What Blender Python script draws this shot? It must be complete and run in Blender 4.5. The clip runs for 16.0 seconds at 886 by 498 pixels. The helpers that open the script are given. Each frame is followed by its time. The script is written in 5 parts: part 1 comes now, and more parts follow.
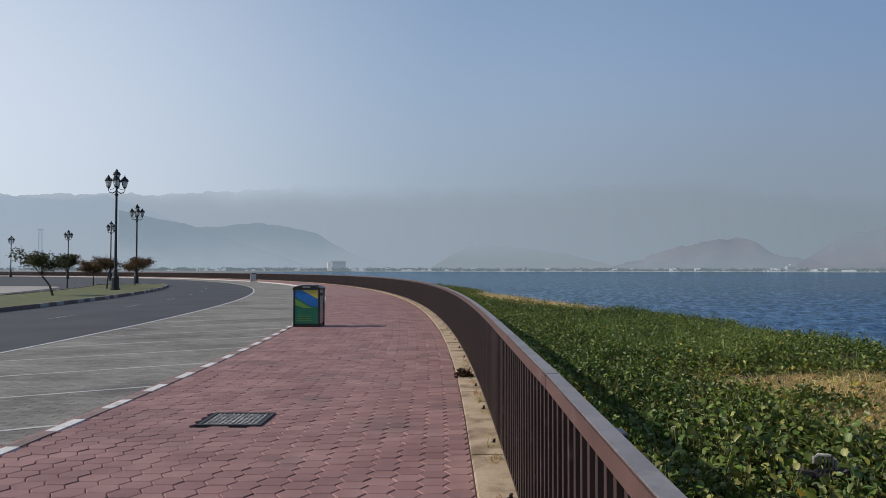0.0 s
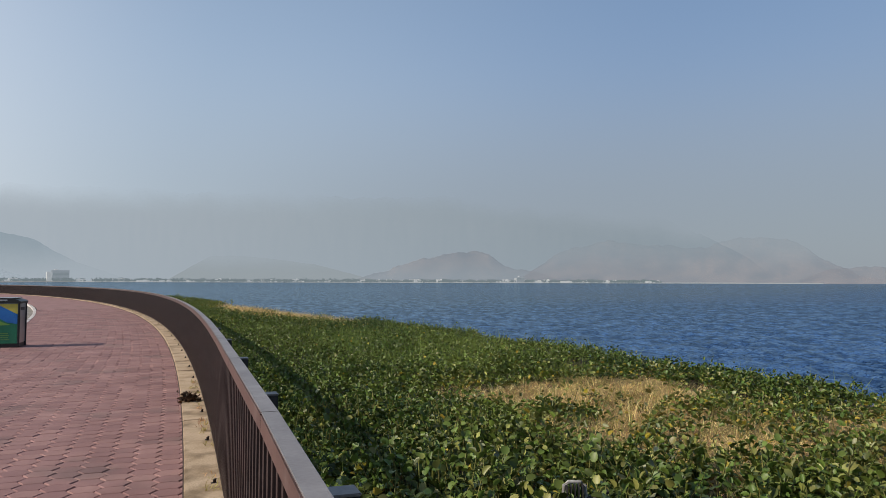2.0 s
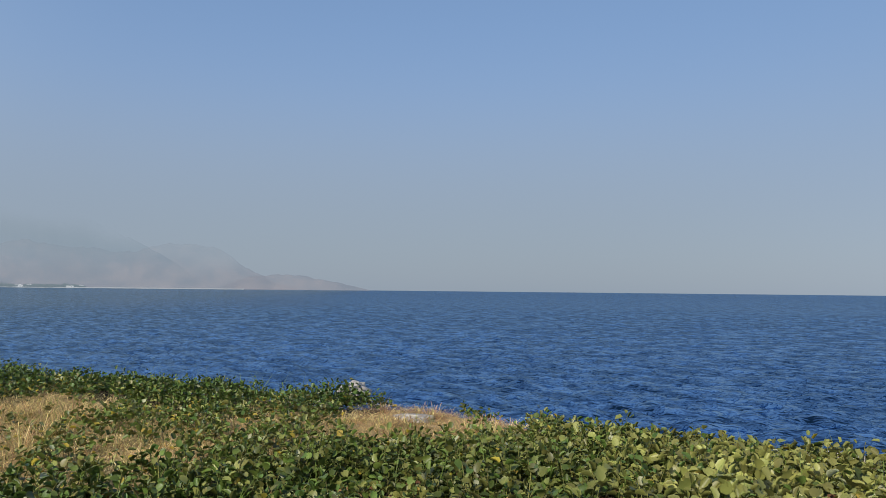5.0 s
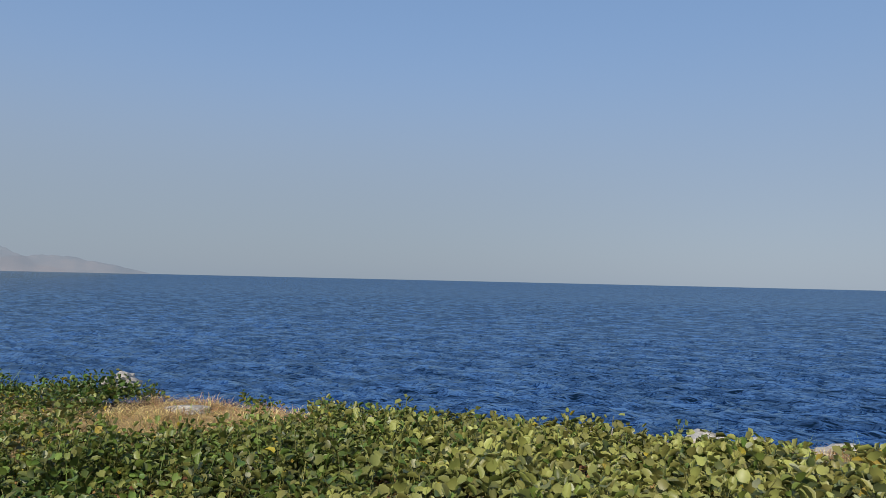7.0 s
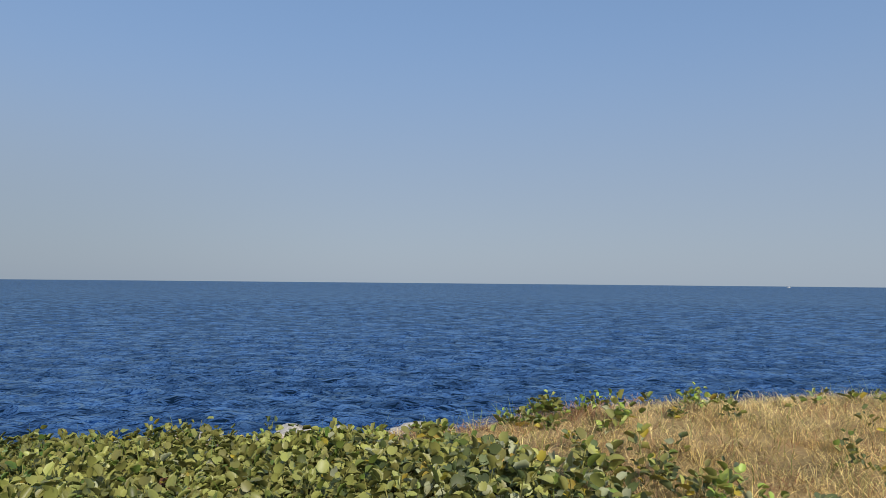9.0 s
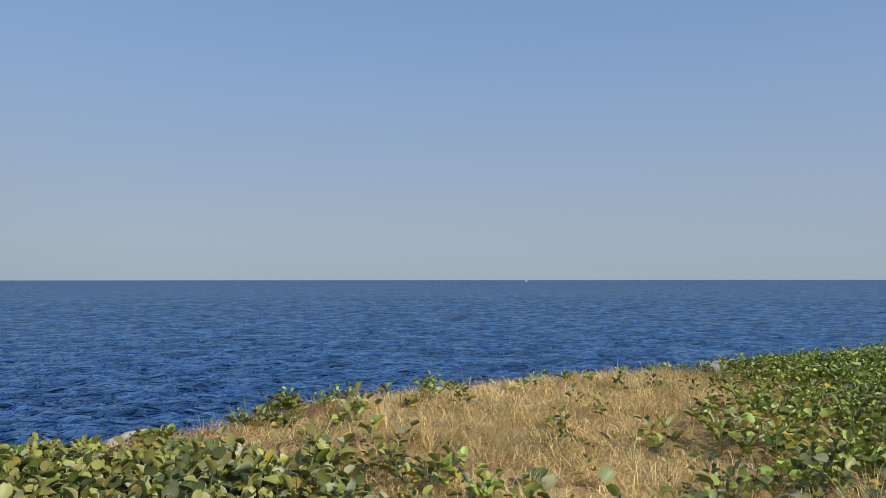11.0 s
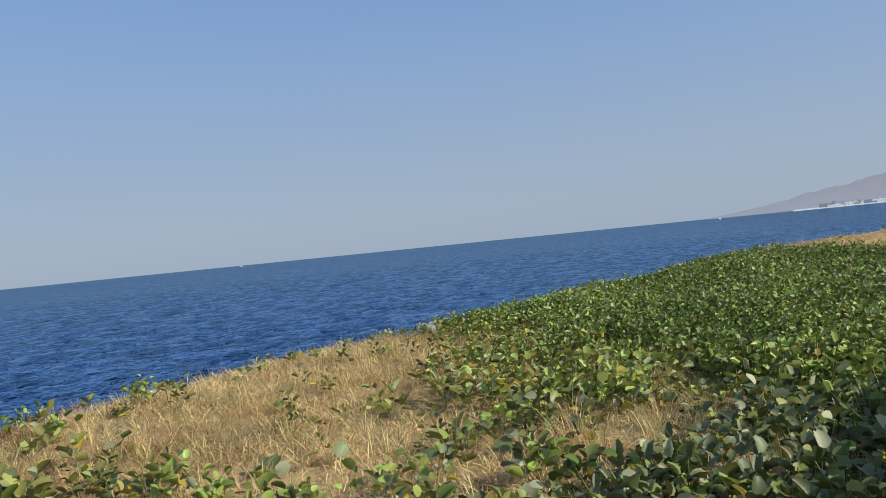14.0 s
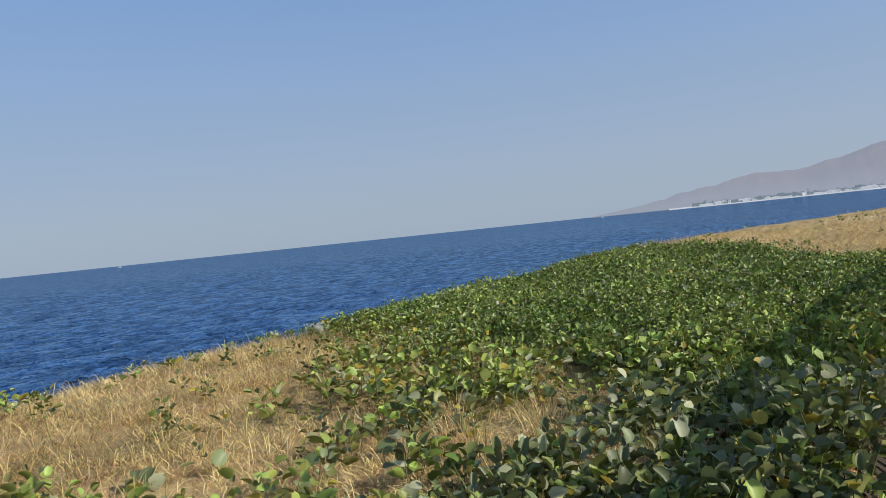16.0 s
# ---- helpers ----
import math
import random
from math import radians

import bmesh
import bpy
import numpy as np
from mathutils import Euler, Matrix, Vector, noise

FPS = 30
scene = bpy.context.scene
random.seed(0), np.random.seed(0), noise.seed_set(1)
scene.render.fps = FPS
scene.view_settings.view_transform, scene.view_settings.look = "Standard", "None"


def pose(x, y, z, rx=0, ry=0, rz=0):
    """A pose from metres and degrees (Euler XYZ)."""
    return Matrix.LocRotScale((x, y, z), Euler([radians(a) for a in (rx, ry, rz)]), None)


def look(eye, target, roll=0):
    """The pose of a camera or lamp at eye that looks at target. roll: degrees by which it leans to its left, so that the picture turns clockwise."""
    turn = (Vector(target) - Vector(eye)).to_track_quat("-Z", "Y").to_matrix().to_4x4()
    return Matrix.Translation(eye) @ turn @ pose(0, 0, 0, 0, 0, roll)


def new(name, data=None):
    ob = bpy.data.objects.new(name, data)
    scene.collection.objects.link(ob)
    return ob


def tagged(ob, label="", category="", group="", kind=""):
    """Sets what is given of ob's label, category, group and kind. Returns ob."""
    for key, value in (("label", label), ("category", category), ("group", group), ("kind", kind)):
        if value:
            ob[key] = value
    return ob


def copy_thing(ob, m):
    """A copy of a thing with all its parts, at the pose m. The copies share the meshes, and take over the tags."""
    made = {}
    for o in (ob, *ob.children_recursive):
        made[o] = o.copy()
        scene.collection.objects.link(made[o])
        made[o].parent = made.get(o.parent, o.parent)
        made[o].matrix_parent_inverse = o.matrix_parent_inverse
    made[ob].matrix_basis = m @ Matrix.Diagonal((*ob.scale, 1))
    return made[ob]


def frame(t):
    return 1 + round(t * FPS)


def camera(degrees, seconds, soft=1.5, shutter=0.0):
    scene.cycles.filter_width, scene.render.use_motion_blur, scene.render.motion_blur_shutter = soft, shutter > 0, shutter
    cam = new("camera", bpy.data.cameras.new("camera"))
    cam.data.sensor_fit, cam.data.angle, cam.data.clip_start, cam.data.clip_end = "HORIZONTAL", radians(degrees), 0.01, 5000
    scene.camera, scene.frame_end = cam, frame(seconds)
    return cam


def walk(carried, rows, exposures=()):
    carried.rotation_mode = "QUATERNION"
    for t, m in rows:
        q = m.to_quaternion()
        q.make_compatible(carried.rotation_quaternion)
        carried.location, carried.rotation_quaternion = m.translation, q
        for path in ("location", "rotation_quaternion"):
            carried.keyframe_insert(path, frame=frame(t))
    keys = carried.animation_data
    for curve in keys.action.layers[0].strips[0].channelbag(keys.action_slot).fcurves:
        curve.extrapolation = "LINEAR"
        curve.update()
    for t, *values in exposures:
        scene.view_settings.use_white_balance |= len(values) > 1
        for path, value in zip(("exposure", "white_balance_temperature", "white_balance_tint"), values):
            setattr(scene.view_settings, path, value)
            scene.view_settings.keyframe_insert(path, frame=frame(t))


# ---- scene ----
cam = camera(62.50, 16.0, soft=0.6)
PATH = [
    (0.0, 0.002, 0.000, 1.601, 91.69, -0.08, -0.00),
    (0.5, 0.039, 0.206, 1.599, 91.89, -0.39, -6.62),
    (1.0, 0.055, 0.393, 1.595, 91.83, 0.26, -14.91),
    (1.5, 0.136, 0.587, 1.592, 91.88, -0.44, -17.24),
    (2.0, 0.221, 0.721, 1.594, 92.57, -0.14, -19.50),
    (2.5, 0.284, 0.762, 1.604, 93.05, -0.36, -26.04),
    (3.0, 0.314, 0.782, 1.620, 93.26, -0.08, -31.94),
    (3.5, 0.343, 0.783, 1.611, 93.34, 0.10, -38.87),
    (4.0, 0.364, 0.765, 1.603, 92.98, -0.04, -48.50),
    (4.5, 0.398, 0.764, 1.598, 93.09, -0.49, -56.72),
    (6.8, 0.469, 0.727, 1.607, 92.53, -1.00, -75.75),
    (7.0, 0.494, 0.713, 1.602, 92.42, -1.31, -78.32),
    (7.5, 0.541, 0.691, 1.604, 92.36, -0.17, -87.71),
    (8.0, 0.569, 0.681, 1.613, 92.40, -0.09, -96.66),
    (8.5, 0.566, 0.677, 1.612, 92.26, -0.83, -103.14),
    (9.0, 0.576, 0.610, 1.619, 92.63, -0.54, -108.61),
    (9.5, 0.565, 0.552, 1.622, 93.45, 0.96, -115.66),
    (10.0, 0.536, 0.508, 1.616, 93.92, 0.14, -120.74),
    (12.5, 0.733, 0.310, 1.583, 89.99, 3.62, -138.65),
    (13.0, 0.727, 0.300, 1.580, 90.05, 4.92, -143.96),
    (13.5, 0.724, 0.303, 1.577, 89.85, 5.40, -148.17),
    (14.0, 0.712, 0.297, 1.574, 89.67, 5.71, -149.49),
    (14.5, 0.689, 0.292, 1.578, 89.48, 6.03, -152.14),
    (15.0, 0.668, 0.289, 1.582, 89.17, 6.27, -154.50),
    (15.5, 0.658, 0.282, 1.586, 88.88, 6.03, -156.42),
    (16.0, 0.657, 0.273, 1.587, 88.67, 5.89, -157.95),
]
walk(cam, [(t, pose(*p)) for t, *p in PATH], [(0.0, -0.2, 6500, 10), (1.0, -0.12, 6800, 10), (2.0, 0.02, 6950, 10), (3.0, 0.06, 6750, 10), (4.2, 0.08, 6500, 10), (6.0, 0.08, 6500, 10), (10.0, 0.08, 6500, 10), (13.0, 0.12, 6250, 10), (16.0, 0.15, 6250, 10)])

# ---------------------------------------------------------------- light
SUN_EL, SUN_AZ = 32.0, -92.0          # azimuth clockwise from +y
world = bpy.data.worlds.new("world")
scene.world = world
world.use_nodes = True
wn = world.node_tree
sky = wn.nodes.new("ShaderNodeTexSky")
sky.sky_type, sky.sun_disc = "NISHITA", False
sky.sun_elevation, sky.sun_rotation = radians(SUN_EL), radians(SUN_AZ)
sky.air_density, sky.dust_density, sky.ozone_density, sky.altitude = 1.0, 1.0, 2.5, 0
wn.nodes["Background"].inputs["Strength"].default_value = 0.11
# low dusty air: the sky pales to grey towards the horizon and whitens on the sun's side
way = wn.nodes.new("ShaderNodeTexCoord")
sep = wn.nodes.new("ShaderNodeSeparateXYZ")
wn.links.new(way.outputs["Generated"], sep.inputs[0])


def sky_curve(src, lo, hi, a, b, kind="SMOOTHSTEP"):
    n = wn.nodes.new("ShaderNodeMapRange")
    n.interpolation_type = kind
    for key, v in (("From Min", lo), ("From Max", hi), ("To Min", a), ("To Max", b)):
        n.inputs[key].default_value = v
    wn.links.new(src, n.inputs["Value"])
    return n.outputs["Result"]


def sky_mix(fac, a, b):
    n = wn.nodes.new("ShaderNodeMix")
    n.data_type = "RGBA"
    wn.links.new(fac, n.inputs["Factor"])
    for key, v in (("A", a), ("B", b)):
        if isinstance(v, tuple):
            n.inputs[key].default_value = v
        else:
            wn.links.new(v, n.inputs[key])
    return n.outputs["Result"]


a, e = radians(SUN_AZ), radians(SUN_EL)
sun_dir = Vector((math.sin(a) * math.cos(e), math.cos(a) * math.cos(e), math.sin(e)))
toward = wn.nodes.new("ShaderNodeVectorMath")
toward.operation = "DOT_PRODUCT"
toward.inputs[1].default_value = (-0.814, 0.47, 0.342)      # the bright bank of haze over the bay
wn.links.new(way.outputs["Generated"], toward.inputs[0])
air = sky_mix(sky_curve(sep.outputs["Z"], -0.02, 0.4, 0.0, 1.0), (3.0, 3.58, 4.3, 1), (1.85, 3.03, 5.2, 1))
air = sky_mix(sky_curve(toward.outputs["Value"], -0.05, 0.6, 0.0, 0.2), air, (8.2, 9.8, 11.0, 1))
air = sky_mix(sky_curve(toward.outputs["Value"], 0.5, 1.12, 0.0, 1.0), air, (8.6, 9.3, 10.4, 1))
bay = wn.nodes.new("ShaderNodeVectorMath")      # thicker, duller dust low over the far shore
bay.operation = "DOT_PRODUCT"
bay.inputs[1].default_value = (0.72, 0.694, 0.0)
wn.links.new(way.outputs["Generated"], bay.inputs[0])
dust = wn.nodes.new("ShaderNodeMath")
dust.operation = "MULTIPLY"
wn.links.new(sky_curve(bay.outputs["Value"], 0.5, 0.95, 0.0, 0.75), dust.inputs[0])
wn.links.new(sky_curve(sep.outputs["Z"], 0.02, 0.29, 1.0, 0.0), dust.inputs[1])
air = sky_mix(dust.outputs[0], air, (2.3, 2.8, 3.45, 1))
air = sky_mix(sky_curve(sep.outputs["Z"], 0.1, 0.85, 0.92, 0.0), sky.outputs[0], air)
wn.links.new(air, wn.nodes["Background"].inputs["Color"])
sun = new("sun", bpy.data.lights.new("sun", "SUN"))
sun.data.energy, sun.data.angle, sun.data.color = 3.6, radians(0.6), (1.0, 0.93, 0.82)
sun.matrix_world = look(sun_dir * 60, (0, 0, 0))
rng = np.random.default_rng(7)


# ---------------------------------------------------------------- materials
def mat(name, c1, c2, scale=8.0, rough=0.7, metal=0.0, bump=0.0, fine=60.0, rand=0.0, trans=0.0, island=False, stain=None, spec=0.5):
    """Two-scale noise between c1 and c2, with relief; rand varies lightness from piece to piece."""
    m = bpy.data.materials.new(name)
    m.use_nodes = True
    nt = m.node_tree
    n, l = nt.nodes, nt.links
    bsdf = n["Principled BSDF"]
    geo = n.new("ShaderNodeNewGeometry")
    big = n.new("ShaderNodeTexNoise")
    big.inputs["Scale"].default_value, big.inputs["Detail"].default_value = scale, 5
    small = n.new("ShaderNodeTexNoise")
    small.inputs["Scale"].default_value, small.inputs["Detail"].default_value = fine, 3
    for t in (big, small):
        l.new(geo.outputs["Position"], t.inputs["Vector"])
    add = n.new("ShaderNodeMath")
    add.operation = "MULTIPLY_ADD"
    add.inputs[1].default_value = 0.45
    l.new(small.outputs["Fac"], add.inputs[0])
    sub = n.new("ShaderNodeMath")
    sub.operation = "SUBTRACT"
    sub.inputs[1].default_value = 0.22
    l.new(big.outputs["Fac"], sub.inputs[0])
    l.new(sub.outputs[0], add.inputs[2])
    ramp = n.new("ShaderNodeValToRGB")
    ramp.color_ramp.elements[0].position, ramp.color_ramp.elements[1].position = 0.3, 0.72
    ramp.color_ramp.elements[0].color, ramp.color_ramp.elements[1].color = (*c1, 1), (*c2, 1)
    l.new(add.outputs[0], ramp.inputs["Fac"])
    col = ramp.outputs["Color"]
    if stain:
        spot = n.new("ShaderNodeTexNoise")
        spot.inputs["Scale"].default_value, spot.inputs["Detail"].default_value = stain[1], 6
        l.new(geo.outputs["Position"], spot.inputs["Vector"])
        mr = n.new("ShaderNodeMapRange")
        mr.inputs["From Min"].default_value, mr.inputs["From Max"].default_value = stain[2], stain[2] + 0.12
        mr.inputs["To Max"].default_value = stain[3]
        l.new(spot.outputs["Fac"], mr.inputs["Value"])
        mx = n.new("ShaderNodeMix")
        mx.data_type = "RGBA"
        l.new(mr.outputs["Result"], mx.inputs["Factor"])
        l.new(col, mx.inputs["A"])
        mx.inputs["B"].default_value = (*stain[0], 1)
        col = mx.outputs["Result"]
    if rand:
        src = geo.outputs["Random Per Island"] if island else n.new("ShaderNodeObjectInfo").outputs["Random"]
        hsv = n.new("ShaderNodeHueSaturation")
        for key, lo, hi in (("Value", 1 - rand, 1 + rand), ("Hue", 0.5 - rand * 0.035, 0.5 + rand * 0.035)):
            mr = n.new("ShaderNodeMapRange")
            mr.inputs["To Min"].default_value, mr.inputs["To Max"].default_value = lo, hi
            l.new(src, mr.inputs["Value"])
            l.new(mr.outputs["Result"], hsv.inputs[key])
        l.new(col, hsv.inputs["Color"])
        col = hsv.outputs["Color"]
    l.new(col, bsdf.inputs["Base Color"])
    bsdf.inputs["Roughness"].default_value, bsdf.inputs["Metallic"].default_value = rough, metal
    bsdf.inputs["Specular IOR Level"].default_value = spec
    if bump:
        b = n.new("ShaderNodeBump")
        b.inputs["Strength"].default_value, b.inputs["Distance"].default_value = bump, 0.01
        l.new(small.outputs["Fac"], b.inputs["Height"])
        l.new(b.outputs["Normal"], bsdf.inputs["Normal"])
    if trans:
        tr = n.new("ShaderNodeBsdfTranslucent")
        l.new(col, tr.inputs["Color"])
        ms = n.new("ShaderNodeMixShader")
        ms.inputs[0].default_value = trans
        l.new(bsdf.outputs[0], ms.inputs[1])
        l.new(tr.outputs[0], ms.inputs[2])
        l.new(ms.outputs[0], n["Material Output"].inputs["Surface"])
    return m


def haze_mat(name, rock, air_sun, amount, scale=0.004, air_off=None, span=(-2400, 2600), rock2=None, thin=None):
    """Distant ground with haze painted on: its own colour mixed with an emission for the lit air, brighter on the sun's
    side.
    """
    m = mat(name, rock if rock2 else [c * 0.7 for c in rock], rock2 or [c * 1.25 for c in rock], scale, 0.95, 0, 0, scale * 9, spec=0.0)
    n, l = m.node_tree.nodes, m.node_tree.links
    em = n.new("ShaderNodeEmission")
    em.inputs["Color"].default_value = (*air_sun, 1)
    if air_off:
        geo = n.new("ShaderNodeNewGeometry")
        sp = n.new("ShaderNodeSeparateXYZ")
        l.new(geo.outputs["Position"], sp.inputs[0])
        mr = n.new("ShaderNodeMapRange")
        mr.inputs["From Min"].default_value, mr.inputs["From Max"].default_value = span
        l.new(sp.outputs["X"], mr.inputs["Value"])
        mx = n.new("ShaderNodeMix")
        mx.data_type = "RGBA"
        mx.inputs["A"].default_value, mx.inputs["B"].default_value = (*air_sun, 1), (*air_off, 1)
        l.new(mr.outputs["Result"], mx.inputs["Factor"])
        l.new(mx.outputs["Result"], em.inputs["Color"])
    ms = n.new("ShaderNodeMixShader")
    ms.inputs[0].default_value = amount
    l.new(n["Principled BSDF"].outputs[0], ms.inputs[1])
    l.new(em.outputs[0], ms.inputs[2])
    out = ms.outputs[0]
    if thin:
        # haze painted as transparency, the crest dissolves into the sky: (low, high, share lost low, share lost high)
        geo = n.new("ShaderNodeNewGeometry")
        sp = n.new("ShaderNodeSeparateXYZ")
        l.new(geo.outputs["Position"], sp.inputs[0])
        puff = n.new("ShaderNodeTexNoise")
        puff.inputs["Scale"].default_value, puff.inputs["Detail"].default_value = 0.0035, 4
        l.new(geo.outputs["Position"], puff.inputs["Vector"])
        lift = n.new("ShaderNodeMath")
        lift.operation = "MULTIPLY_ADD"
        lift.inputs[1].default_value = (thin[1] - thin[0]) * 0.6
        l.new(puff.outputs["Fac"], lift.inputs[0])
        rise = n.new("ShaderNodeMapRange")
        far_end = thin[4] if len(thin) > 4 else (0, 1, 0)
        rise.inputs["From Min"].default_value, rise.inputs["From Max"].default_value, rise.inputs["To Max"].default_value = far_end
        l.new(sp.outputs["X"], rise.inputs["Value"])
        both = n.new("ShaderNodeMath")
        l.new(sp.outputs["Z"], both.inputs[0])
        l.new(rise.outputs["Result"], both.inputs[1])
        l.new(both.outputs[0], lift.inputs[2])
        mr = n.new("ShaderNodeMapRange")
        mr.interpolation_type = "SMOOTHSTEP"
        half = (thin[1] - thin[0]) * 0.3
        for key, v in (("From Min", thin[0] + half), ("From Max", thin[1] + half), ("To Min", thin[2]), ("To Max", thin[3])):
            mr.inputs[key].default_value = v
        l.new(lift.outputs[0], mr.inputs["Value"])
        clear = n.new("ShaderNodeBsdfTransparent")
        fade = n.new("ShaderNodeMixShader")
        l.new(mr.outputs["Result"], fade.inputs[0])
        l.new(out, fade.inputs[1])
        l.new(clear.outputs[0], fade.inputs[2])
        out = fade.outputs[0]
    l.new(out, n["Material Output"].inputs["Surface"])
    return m


